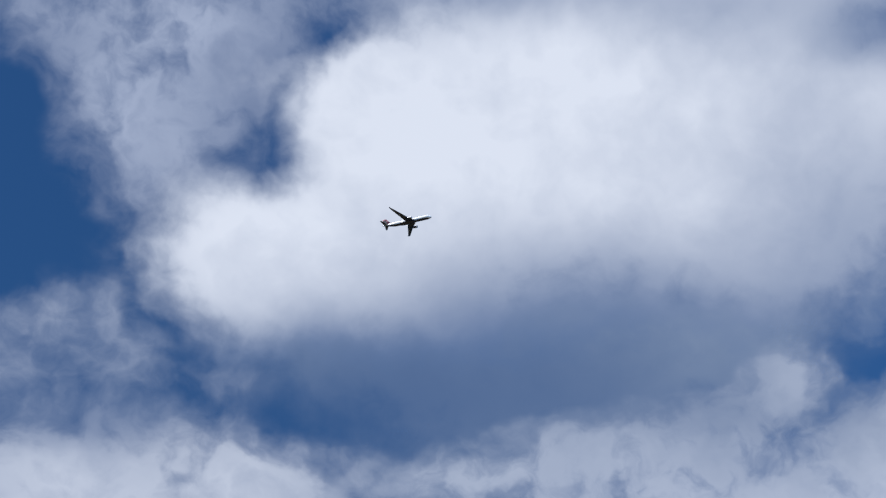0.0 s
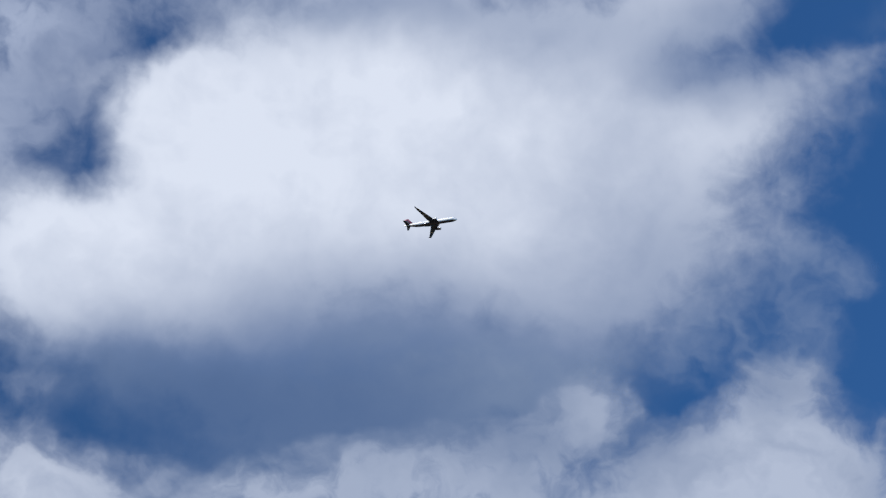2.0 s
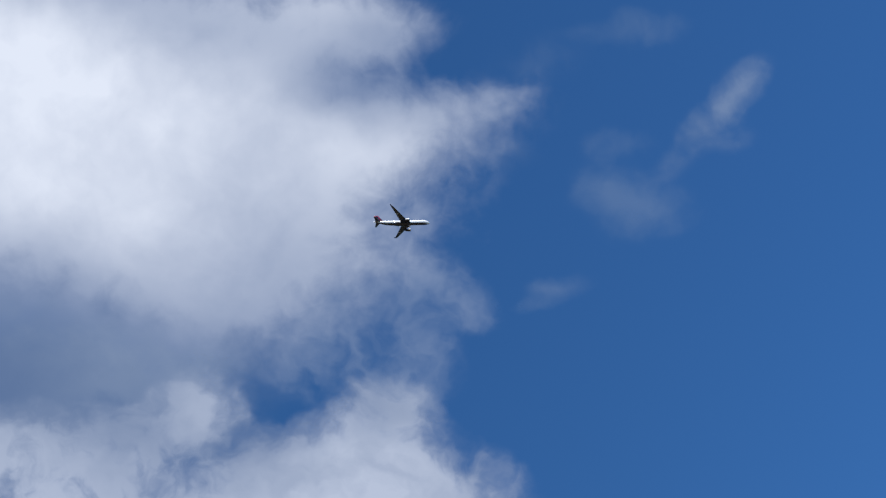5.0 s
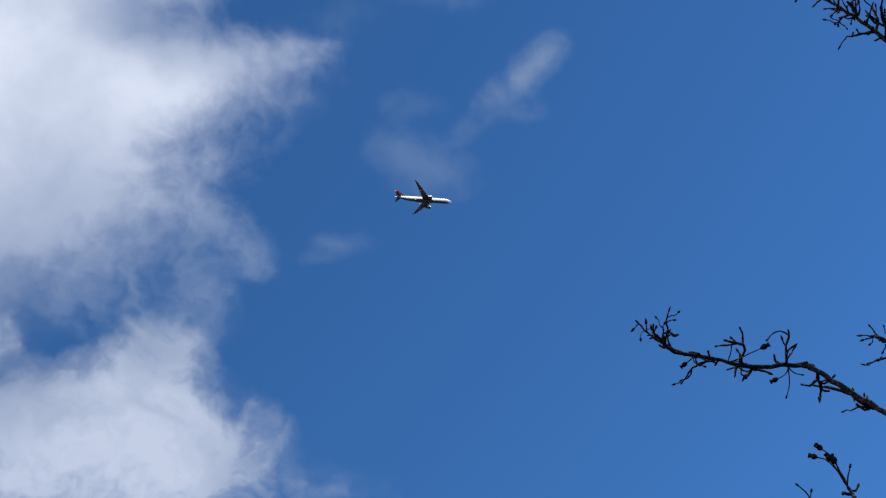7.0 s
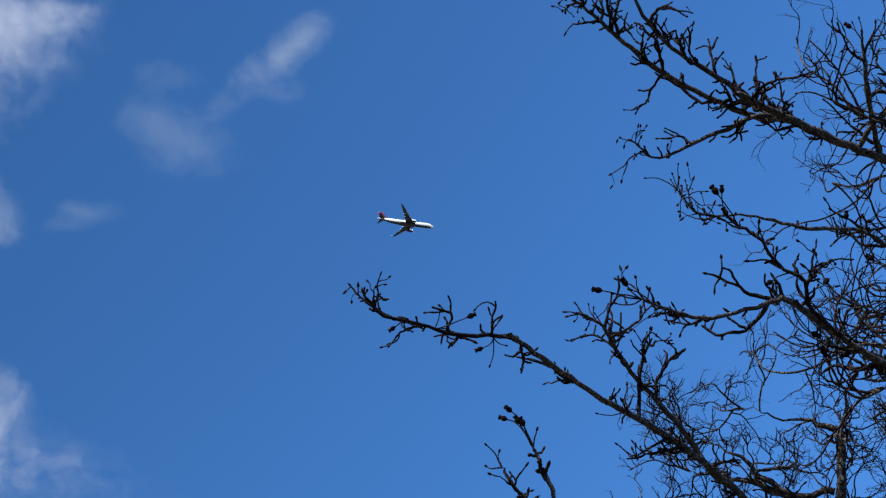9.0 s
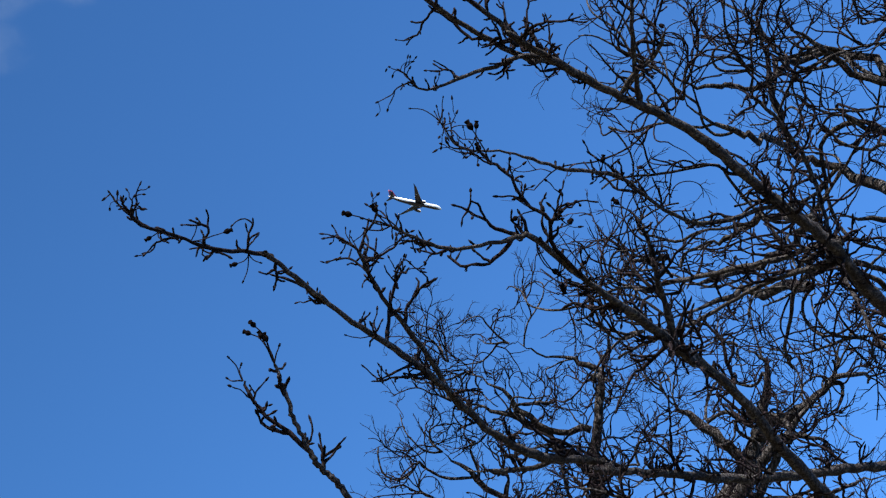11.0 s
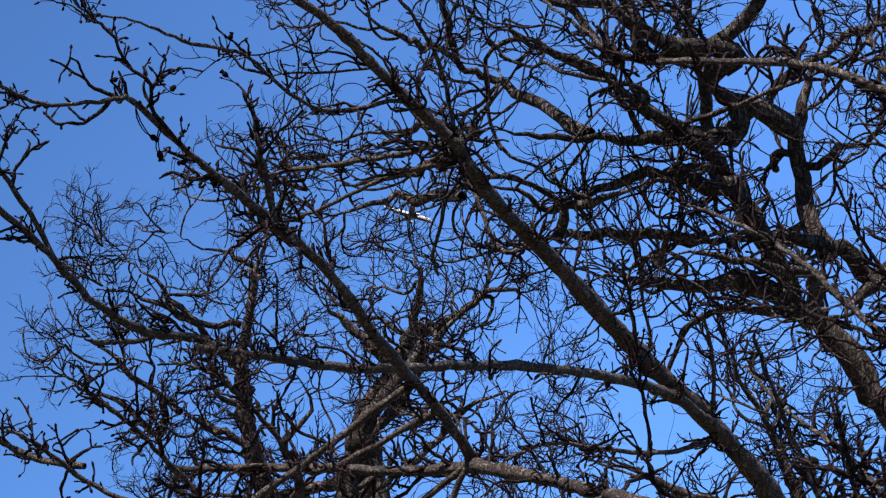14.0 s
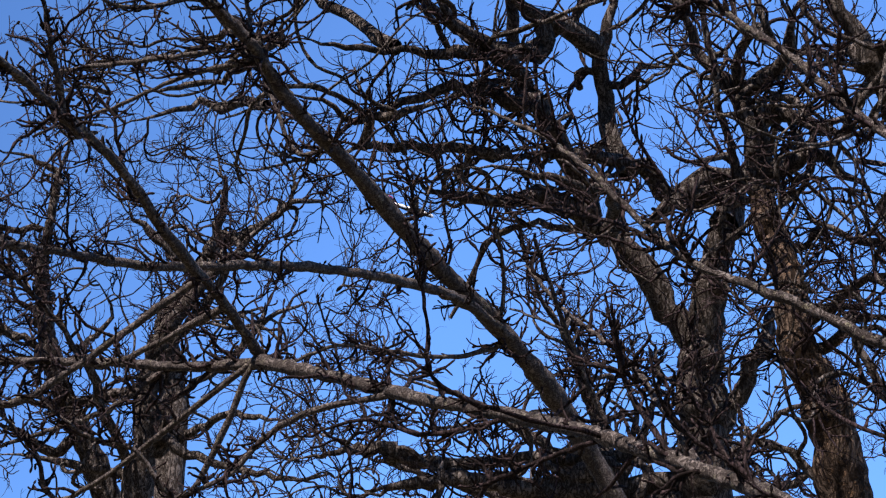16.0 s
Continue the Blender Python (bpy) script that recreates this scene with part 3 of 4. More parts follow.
ORCHARD_NEAR_LIMBS["B5"] = (0.0106, 0.0055, [(2.568, 3.923, 3.787), (2.498, 4.224, 3.875), (2.399, 4.317, 3.789), (2.291, 4.394, 3.733), (2.180, 4.463, 3.687)])
ORCHARD_NEAR_LIMBS["B6"] = (0.0105, 0.0055, [(2.622, 3.395, 3.500), (2.620, 3.413, 3.500), (2.518, 3.543, 3.494), (2.482, 3.698, 3.481), (2.427, 3.769, 3.401), (2.340, 3.834, 3.358)])
ORCHARD_NEAR_LIMBS["B7"] = (0.0072, 0.0035, [(2.658, 3.036, 3.303), (2.586, 3.209, 3.320), (2.512, 3.349, 3.387), (2.466, 3.499, 3.397)])
ORCHARD_NEAR_LIMBS["B8"] = (0.0074, 0.0030, [(2.641, 2.525, 3.013), (2.619, 2.597, 3.158), (2.571, 2.576, 3.249), (2.534, 2.556, 3.321)])
ORCHARD_NEAR_LIMBS["H"] = (0.0118, 0.0027, [(2.702, 2.013, 3.014), (2.645, 2.098, 3.086), (2.580, 2.180, 3.165), (2.534, 2.304, 3.260), (2.503, 2.396, 3.373), (2.450, 2.479, 3.513), (2.417, 2.567, 3.621), (2.377, 2.669, 3.713), (2.350, 2.724, 3.759)])
ORCHARD_NEAR_LIMBS["H2"] = (0.0058, 0.0032, [(2.538, 2.302, 3.258), (2.526, 2.487, 3.424), (2.505, 2.693, 3.563), (2.480, 2.805, 3.631)])
ORCHARD_NEAR_LIMBS["E"] = (0.0089, 0.0069, [(2.562, 1.817, 3.233), (2.522, 1.909, 3.364), (2.471, 1.996, 3.505), (2.427, 2.089, 3.624), (2.404, 2.174, 3.727)])
ORCHARD_NEAR_LIMBS["E2"] = (0.0119, 0.0040, [(2.404, 2.174, 3.727), (2.468, 2.205, 3.715), (2.373, 2.337, 3.831), (2.319, 2.564, 3.968), (2.262, 2.742, 4.066), (2.246, 2.857, 4.199), (2.189, 2.935, 4.315)])
ORCHARD_NEAR_LIMBS["K"] = (0.0082, 0.0042, [(2.646, 2.807, 3.181), (2.709, 2.791, 3.187), (2.666, 2.780, 3.259), (2.606, 2.764, 3.354), (2.542, 2.742, 3.458), (2.508, 2.727, 3.513)])
ORCHARD_NEAR_LIMBS["K2"] = (0.0097, 0.0040, [(2.641, 2.501, 2.993), (2.672, 2.502, 3.008), (2.697, 2.644, 3.210), (2.730, 2.795, 3.379), (2.709, 2.889, 3.477), (2.662, 2.970, 3.616)])
ORCHARD_NEAR_LIMBS["K5"] = (0.0072, 0.0054, [(2.645, 2.734, 3.131), (2.624, 2.881, 3.144), (2.592, 3.041, 3.139)])
ORCHARD_NEAR_LIMBS["K6"] = (0.0065, 0.0035, [(2.637, 2.326, 2.865), (2.635, 2.397, 2.994), (2.633, 2.466, 3.118), (2.597, 2.580, 3.213)])
ORCHARD_NEAR_LIMBS["K7"] = (0.0058, 0.0023, [(2.702, 2.013, 3.014), (2.667, 2.001, 2.854), (2.641, 2.128, 2.938), (2.632, 2.212, 3.052), (2.584, 2.237, 3.081)])
ORCHARD_NEAR_LIMBS["K3"] = (0.0049, 0.0030, [(2.643, 2.706, 3.123), (2.297, 2.711, 3.131), (2.237, 2.680, 3.245), (2.192, 2.640, 3.348), (2.153, 2.599, 3.441), (2.118, 2.594, 3.479)])
ORCHARD_NEAR_LIMBS["B10"] = (0.0121, 0.0055, [(2.568, 3.923, 3.787), (2.360, 4.436, 3.588), (2.258, 4.434, 3.681), (2.179, 4.435, 3.743), (2.114, 4.434, 3.793)])
ORCHARD_NEAR_LIMBS["B11"] = (0.0095, 0.0040, [(2.568, 3.923, 3.787), (2.525, 4.151, 3.520), (2.396, 4.168, 3.610), (2.282, 4.205, 3.640), (2.155, 4.220, 3.714)])
ORCHARD_NEAR_LIMBS["K4"] = (0.0043, 0.0030, [(2.503, 2.396, 3.373), (2.523, 2.346, 3.415), (2.449, 2.338, 3.502), (2.393, 2.316, 3.581)])
ORCHARD_FAR_LIMBS = {}
ORCHARD_FAR_LIMBS["A"] = (0.0565, 0.0242, [(4.587, 5.061, 4.190), (4.277, 4.983, 4.507), (3.934, 4.857, 4.667), (3.561, 4.745, 4.799), (3.207, 4.606, 4.916), (2.954, 4.464, 4.934), (2.730, 4.328, 5.000)])
ORCHARD_FAR_LIMBS["A2"] = (0.0266, 0.0117, [(2.722, 4.332, 5.008), (2.532, 4.298, 5.090), (2.272, 4.217, 5.173), (2.018, 4.167, 5.197), (1.797, 4.100, 5.214), (1.688, 4.062, 5.222)])
ORCHARD_FAR_LIMBS["A3"] = (0.0146, 0.0029, [(1.825, 4.109, 5.212), (1.809, 4.228, 5.293), (1.597, 4.198, 5.338), (1.450, 4.143, 5.377), (1.302, 4.073, 5.427), (1.202, 4.020, 5.439), (1.111, 4.033, 5.450)])
ORCHARD_FAR_LIMBS["A4"] = (0.0130, 0.0029, [(1.852, 4.117, 5.210), (1.850, 4.156, 5.237), (1.788, 4.150, 5.239), (1.705, 4.200, 5.217), (1.616, 4.212, 5.161), (1.528, 4.222, 5.103), (1.463, 4.214, 5.136)])
ORCHARD_FAR_LIMBS["A5"] = (0.0146, 0.0050, [(1.825, 4.109, 5.212), (1.805, 4.210, 5.315), (1.675, 4.158, 5.351), (1.544, 4.111, 5.378), (1.445, 4.059, 5.440), (1.383, 3.983, 5.495)])
ORCHARD_FAR_LIMBS["A6"] = (0.0105, 0.0044, [(2.116, 4.187, 5.198), (2.066, 4.103, 5.239), (2.017, 4.001, 5.299), (1.992, 3.950, 5.365)])
ORCHARD_FAR_LIMBS["A7"] = (0.0082, 0.0052, [(2.050, 4.174, 5.194), (2.071, 4.106, 5.233), (2.108, 4.061, 5.265), (2.099, 3.982, 5.278)])
ORCHARD_FAR_LIMBS["F"] = (0.0125, 0.0028, [(2.671, 4.318, 5.026), (2.600, 4.297, 5.048), (2.542, 4.319, 5.056), (2.363, 4.338, 4.970), (2.207, 4.286, 4.955), (2.051, 4.211, 4.963), (1.889, 4.179, 4.916), (1.730, 4.125, 4.888), (1.582, 4.083, 4.837), (1.509, 4.027, 4.853)])
ORCHARD_FAR_LIMBS["C"] = (0.0288, 0.0145, [(3.977, 4.873, 4.647), (3.959, 4.849, 4.651), (3.677, 4.754, 4.673), (3.295, 4.648, 4.585), (2.982, 4.617, 4.502), (2.620, 4.616, 4.388), (2.315, 4.549, 4.308), (2.108, 4.531, 4.268)])
ORCHARD_FAR_LIMBS["C2"] = (0.0209, 0.0072, [(2.160, 4.536, 4.278), (2.148, 4.559, 4.314), (1.994, 4.566, 4.297), (1.831, 4.502, 4.298), (1.690, 4.408, 4.326), (1.539, 4.317, 4.349), (1.367, 4.231, 4.365), (1.211, 4.135, 4.382), (1.097, 4.040, 4.377)])
ORCHARD_FAR_LIMBS["C3"] = (0.0072, 0.0031, [(1.126, 4.064, 4.378), (1.111, 4.093, 4.407), (1.023, 4.028, 4.351), (0.952, 3.999, 4.326), (0.879, 3.959, 4.314), (0.796, 3.924, 4.297), (0.767, 3.896, 4.292), (0.749, 3.871, 4.296)])
ORCHARD_FAR_LIMBS["C4"] = (0.0129, 0.0101, [(2.033, 4.565, 4.301), (2.038, 4.600, 4.317), (1.947, 4.600, 4.270), (1.852, 4.589, 4.241)])
ORCHARD_FAR_LIMBS["C5"] = (0.0125, 0.0061, [(1.743, 4.443, 4.315), (1.726, 4.497, 4.364), (1.614, 4.384, 4.408), (1.496, 4.316, 4.473), (1.407, 4.245, 4.525), (1.360, 4.185, 4.541)])
ORCHARD_FAR_LIMBS["C6"] = (0.0068, 0.0034, [(1.475, 4.285, 4.355), (1.487, 4.311, 4.485), (1.491, 4.274, 4.537), (1.505, 4.248, 4.568)])
ORCHARD_FAR_LIMBS["A8"] = (0.0135, 0.0067, [(3.934, 4.857, 4.667), (3.930, 4.884, 4.629), (3.772, 4.900, 4.558), (3.562, 4.921, 4.528), (3.382, 4.917, 4.496), (3.279, 5.003, 4.452)])
ORCHARD_FAR_LIMBS["A9"] = (0.0095, 0.0059, [(3.887, 4.843, 4.683), (3.885, 4.795, 4.696), (3.856, 4.736, 4.815), (3.749, 4.622, 4.885)])
ORCHARD_FAR_LIMBS["A10"] = (0.0121, 0.0079, [(2.786, 4.362, 4.984), (2.775, 4.384, 5.027), (2.776, 4.414, 5.128), (2.723, 4.388, 5.279), (2.593, 4.281, 5.318), (2.496, 4.267, 5.389)])
ORCHARD_FAR_LIMBS["A11"] = (0.0125, 0.0089, [(3.112, 4.553, 4.923), (3.120, 4.525, 4.910), (3.112, 4.741, 4.995), (3.007, 4.815, 5.333), (2.992, 5.045, 5.398)])
ORCHARD_FAR_LIMBS["A12"] = (0.0139, 0.0069, [(2.786, 4.362, 4.984), (2.785, 4.379, 4.985), (2.701, 4.644, 5.050), (2.611, 4.933, 5.073), (2.491, 5.227, 5.093)])
ORCHARD_FAR_LIMBS["A13"] = (0.0156, 0.0078, [(2.758, 4.345, 4.992), (2.769, 4.352, 5.030), (2.710, 4.598, 5.104), (2.616, 4.849, 5.186), (2.496, 5.107, 5.261)])
OAK_ONE_LIMBS = {}
OAK_ONE_LIMBS["trunk"] = (0.2038, 0.1108, [(11.20, 12.43, 8.00), (11.03, 12.24, 8.60), (10.91, 12.08, 9.03), (10.79, 11.93, 9.43), (10.75, 11.79, 9.70), (10.67, 11.55, 10.12), (10.64, 11.35, 10.42)])
OAK_ONE_LIMBS["a"] = (0.1108, 0.0418, [(10.68, 11.87, 9.67), (10.40, 11.91, 9.95), (10.10, 11.89, 10.31), (9.75, 12.00, 10.54), (9.36, 11.97, 10.58), (8.86, 12.02, 10.41), (8.33, 12.01, 10.33), (8.03, 11.85, 10.42)])
OAK_ONE_LIMBS["b"] = (0.1288, 0.0474, [(10.64, 11.35, 10.42), (10.76, 11.39, 10.84), (10.48, 11.69, 10.76), (10.11, 11.70, 10.94), (9.72, 11.71, 10.94), (9.25, 11.81, 10.88), (8.85, 11.85, 10.65)])
OAK_ONE_LIMBS["c"] = (0.0896, 0.0592, [(10.05, 11.77, 10.91), (9.95, 11.81, 11.16), (9.82, 11.73, 11.55), (9.70, 11.57, 11.85), (9.70, 11.41, 12.20), (9.69, 11.19, 12.44)])
OAK_ONE_LIMBS["d"] = (0.0815, 0.0443, [(9.70, 11.57, 11.85), (9.26, 11.54, 11.91), (8.91, 11.50, 11.91), (8.65, 11.51, 12.11)])
OAK_ONE_LIMBS["e"] = (0.0975, 0.0283, [(9.82, 11.95, 10.53), (9.35, 11.72, 10.91), (8.93, 11.53, 11.17), (8.59, 11.37, 11.29), (8.18, 11.45, 11.18), (7.72, 11.52, 11.10), (7.20, 11.46, 10.87), (6.75, 11.48, 10.80)])
OAK_ONE_LIMBS["f"] = (0.0557, 0.0335, [(8.64, 11.38, 11.23), (8.28, 11.30, 11.26), (7.95, 11.18, 11.32), (7.77, 11.13, 11.52)])
OAK_ONE_LIMBS["g"] = (0.0620, 0.0197, [(9.95, 11.95, 10.39), (9.39, 11.10, 10.14), (8.99, 10.92, 10.01), (8.32, 10.90, 9.92), (7.93, 10.96, 9.82)])
OAK_ONE_LIMBS["h"] = (0.0560, 0.0366, [(8.89, 11.76, 10.72), (8.44, 11.85, 10.64), (7.94, 11.86, 10.49), (7.64, 11.85, 10.38), (7.25, 11.83, 10.17)])
OAK_ONE_LIMBS["i"] = (0.0414, 0.0251, [(7.64, 11.85, 10.38), (7.66, 11.72, 10.54), (7.85, 11.56, 10.59), (8.18, 11.46, 10.81)])
OAK_ONE_LIMBS["j"] = (0.1019, 0.0641, [(10.97, 12.13, 8.88), (11.02, 11.93, 9.12), (11.09, 11.66, 9.44), (11.30, 11.63, 9.86), (11.51, 11.59, 10.29)])
OAK_ONE_LIMBS["k"] = (0.0299, 0.0321, [(9.79, 11.69, 11.63), (9.89, 11.62, 11.62), (10.01, 11.43, 11.72), (10.30, 11.35, 11.89)])
OAK_ONE_LIMBS["l"] = (0.1072, 0.0620, [(11.02, 12.22, 8.65), (9.99, 13.04, 8.65), (9.57, 13.28, 8.74), (9.21, 13.53, 8.72), (8.86, 13.80, 8.62)])
OAK_ONE_LIMBS["m"] = (0.0747, 0.0498, [(10.96, 12.14, 8.87), (9.45, 13.74, 9.03), (9.16, 13.87, 9.13), (8.85, 14.06, 9.11), (8.55, 14.26, 9.06)])
OAK_ONE_LIMBS["o"] = (0.0877, 0.0209, [(9.13, 11.53, 11.91), (9.10, 11.61, 11.61), (8.55, 11.70, 11.63), (8.03, 11.64, 11.75), (7.52, 11.59, 11.85), (6.91, 11.61, 11.90), (6.31, 11.54, 12.02)])
OAK_ONE_LIMBS["p"] = (0.0780, 0.0167, [(8.81, 11.50, 11.99), (8.93, 11.26, 12.16), (8.39, 11.37, 12.12), (7.77, 11.39, 12.22), (7.22, 11.47, 12.18), (6.70, 11.37, 12.30), (6.36, 11.16, 12.40)])
OAK_ONE_LIMBS["q"] = (0.0731, 0.0310, [(8.65, 11.51, 12.11), (8.32, 11.65, 12.20), (8.08, 11.47, 12.57), (7.85, 11.35, 12.85), (7.62, 11.22, 13.13)])
OAK_ONE_LIMBS["r"] = (0.0806, 0.0162, [(8.98, 11.55, 11.13), (8.95, 11.49, 11.00), (8.41, 11.56, 11.02), (7.96, 11.71, 10.85), (7.60, 11.86, 10.59), (7.19, 11.79, 10.63), (6.84, 11.84, 10.46)])
OAK_ONE_LIMBS["s"] = (0.0493, 0.0224, [(7.72, 11.52, 11.10), (7.57, 12.51, 12.15), (7.17, 12.59, 12.32), (6.84, 12.26, 12.89), (6.62, 11.90, 13.40)])
OAK_ONE_LIMBS["t"] = (0.0390, 0.0128, [(7.77, 11.13, 11.52), (7.30, 11.84, 12.75), (6.70, 12.13, 12.48), (6.25, 12.19, 12.35), (5.80, 12.10, 12.38)])
OAK_ONE_LIMBS["n"] = (0.1462, 0.0975, [(11.05, 12.27, 8.52), (10.55, 12.69, 8.51), (10.41, 12.64, 8.79), (10.18, 12.85, 8.72), (9.90, 13.06, 8.73)])
OAK_ONE_LIMBS["u"] = (0.0634, 0.0169, [(8.68, 11.51, 12.09), (8.95, 10.93, 12.48), (8.32, 11.03, 12.53), (7.82, 11.22, 12.36), (7.34, 11.23, 12.36), (6.99, 11.30, 12.19)])
OAK_ONE_LIMBS["x"] = (0.0601, 0.0205, [(9.26, 11.54, 11.91), (9.20, 12.02, 11.93), (9.00, 11.81, 12.34), (8.71, 11.64, 12.74), (8.66, 11.34, 13.08), (8.46, 11.23, 13.33)])
OAK_ONE_LIMBS["v"] = (0.034, 0.014, [(7.17, 12.59, 12.32), (6.47, 11.79, 11.64), (6.10, 11.78, 11.70), (5.79, 11.70, 11.80)])
OAK_ONE_LIMBS["w"] = (0.036, 0.013, [(6.84, 11.84, 10.46), (6.79, 12.63, 10.89), (6.36, 12.72, 10.69), (5.99, 12.90, 10.49)])
OAK_ONE_LIMBS["y"] = (0.032, 0.013, [(6.75, 11.48, 10.80), (6.97, 12.69, 11.23), (6.54, 12.79, 11.03), (6.06, 12.86, 10.87)])
OAK_ONE_LIMBS["z"] = (0.03, 0.012, [(6.75, 11.48, 10.80), (6.93, 12.69, 11.61), (6.69, 13.00, 11.55), (6.43, 13.27, 11.53)])
OAK_TWO_LIMBS = {}
OAK_TWO_LIMBS["trunk"] = (0.1654, 0.0894, [(10.73, 10.37, 7.20), (10.56, 10.25, 7.70), (10.41, 10.14, 8.12), (10.27, 10.10, 8.37), (10.09, 10.08, 8.66), (10.08, 10.07, 9.10), (10.01, 10.13, 9.52), (9.92, 10.13, 9.82)])
OAK_TWO_LIMBS["a"] = (0.0934, 0.0502, [(10.02, 10.18, 9.64), (9.91, 10.12, 10.04), (9.79, 9.99, 10.32), (9.74, 10.11, 10.61), (9.60, 10.26, 10.94), (9.42, 10.18, 11.18), (9.24, 10.05, 11.49)])
OAK_TWO_LIMBS["b"] = (0.0817, 0.0389, [(9.93, 10.13, 10.01), (9.56, 10.21, 9.93), (9.32, 10.25, 9.75), (9.11, 10.33, 9.49), (8.86, 10.34, 9.35)])
OAK_TWO_LIMBS["c"] = (0.0719, 0.0394, [(9.79, 9.99, 10.32), (9.88, 9.86, 10.37), (9.93, 9.64, 10.20), (10.00, 9.39, 10.02), (10.12, 9.03, 9.92)])
OAK_TWO_LIMBS["d"] = (0.0666, 0.0394, [(9.93, 10.13, 10.01), (9.96, 9.83, 9.95), (10.05, 9.69, 10.01), (10.17, 9.50, 9.71), (10.30, 9.23, 9.48)])
OAK_TWO_LIMBS["e"] = (0.0620, 0.0404, [(9.74, 10.11, 10.61), (9.79, 9.73, 10.61), (9.68, 9.40, 10.71), (9.51, 9.30, 10.98)])
OAK_TWO_LIMBS["f"] = (0.1394, 0.1218, [(10.30, 9.23, 9.48), (10.73, 8.86, 8.52), (10.22, 8.67, 9.04), (9.75, 8.48, 9.43), (9.39, 8.32, 9.65), (9.17, 8.32, 9.87), (8.99, 8.29, 10.09), (8.87, 8.25, 10.25)])
OAK_TWO_LIMBS["g"] = (0.0650, 0.0417, [(10.08, 10.08, 8.82), (10.15, 9.90, 8.82), (10.04, 9.38, 8.81), (10.12, 9.04, 8.72)])
OAK_TWO_LIMBS["h"] = (0.0650, 0.0417, [(10.13, 10.08, 8.59), (10.28, 9.88, 8.67), (10.13, 9.45, 8.61), (10.20, 9.16, 8.45)])
OAK_TWO_LIMBS["k"] = (0.0528, 0.0222, [(9.43, 8.34, 9.62), (9.48, 8.21, 9.66), (9.29, 8.55, 9.52), (9.04, 8.68, 9.64), (8.71, 8.72, 9.93)])
OAK_TWO_LIMBS["l"] = (0.0504, 0.0191, [(10.22, 8.67, 9.04), (10.12, 8.99, 8.99), (9.85, 9.25, 9.01), (9.61, 9.35, 9.18), (9.44, 9.36, 9.35)])
OAK_TWO_LIMBS["m"] = (0.0393, 0.0178, [(9.31, 8.32, 9.73), (9.11, 7.83, 9.55), (9.06, 8.11, 9.32), (9.02, 8.43, 9.02), (9.14, 8.49, 8.80)])
OAK_TWO_LIMBS["n"] = (0.0473, 0.0177, [(10.53, 10.30, 7.67), (10.23, 10.38, 8.00), (10.01, 10.53, 8.09), (9.80, 10.57, 8.31)])
OAK_TWO_LIMBS["o"] = (0.0487, 0.0166, [(10.20, 9.16, 8.45), (10.07, 9.13, 7.79), (9.86, 9.18, 8.03), (9.67, 9.14, 8.34), (9.47, 9.23, 8.48)])
OAK_TWO_LIMBS["i"] = (0.0613, 0.0335, [(9.82, 9.99, 10.28), (9.64, 10.10, 10.71), (9.54, 10.36, 10.88)])
OAK_THREE_LIMBS = {}
OAK_THREE_LIMBS["trunk"] = (0.1477, 0.0532, [(9.74, 19.88, 10.34), (9.67, 19.62, 10.98), (9.60, 19.33, 11.62), (9.50, 19.15, 12.04), (9.51, 18.91, 12.46), (9.65, 18.65, 12.79), (9.85, 18.32, 13.16)])
OAK_THREE_LIMBS["a"] = (0.0768, 0.0332, [(9.67, 19.40, 11.41), (9.98, 19.16, 11.59), (10.13, 18.58, 11.61), (10.23, 17.92, 11.34), (10.47, 17.32, 11.03)])
OAK_THREE_LIMBS["b"] = (0.0650, 0.0236, [(9.52, 18.93, 12.41), (9.77, 18.68, 12.64), (9.85, 18.54, 12.80), (9.96, 18.16, 13.32), (10.18, 17.86, 13.59), (10.31, 17.62, 13.85)])
OAK_THREE_LIMBS["c"] = (0.0650, 0.0414, [(9.52, 19.17, 11.99), (9.12, 19.41, 11.89), (8.61, 19.68, 11.80), (8.07, 19.88, 11.83)])
OAK_THREE_LIMBS["d"] = (0.0591, 0.0266, [(9.57, 19.29, 11.73), (10.16, 18.69, 12.28), (10.45, 18.28, 12.72), (11.00, 17.83, 12.94)])
OAK_THREE_LIMBS["e"] = (0.0650, 0.0295, [(9.65, 19.55, 11.14), (9.29, 19.67, 11.23), (8.80, 19.86, 11.28), (8.21, 20.08, 11.31)])
OAK_THREE_LIMBS["f"] = (0.0650, 0.0277, [(9.61, 19.35, 11.57), (10.21, 18.68, 11.10), (10.62, 18.00, 10.79), (10.94, 17.24, 10.66)])
OAK_THREE_LIMBS["g"] = (0.0591, 0.0174, [(9.64, 19.53, 11.20), (8.69, 18.94, 11.99), (8.83, 18.64, 12.41), (8.50, 18.55, 12.79)])
OAK_FOUR_LIMBS = {}
OAK_FOUR_LIMBS["trunk"] = (0.1327, 0.0362, [(9.98, 20.31, 10.48), (9.56, 20.16, 11.22), (9.17, 20.04, 11.80), (8.86, 19.96, 12.21), (8.64, 19.82, 12.62), (8.45, 19.63, 13.09), (8.36, 19.45, 13.45), (8.31, 19.14, 13.97)])
OAK_FOUR_LIMBS["a"] = (0.0724, 0.0302, [(9.17, 20.04, 11.80), (9.01, 20.23, 11.57), (8.53, 20.33, 11.75), (8.05, 20.43, 11.93)])
OAK_FOUR_LIMBS["b"] = (0.0482, 0.0302, [(8.67, 19.87, 12.52), (8.28, 19.96, 12.65), (7.91, 20.02, 12.78)])
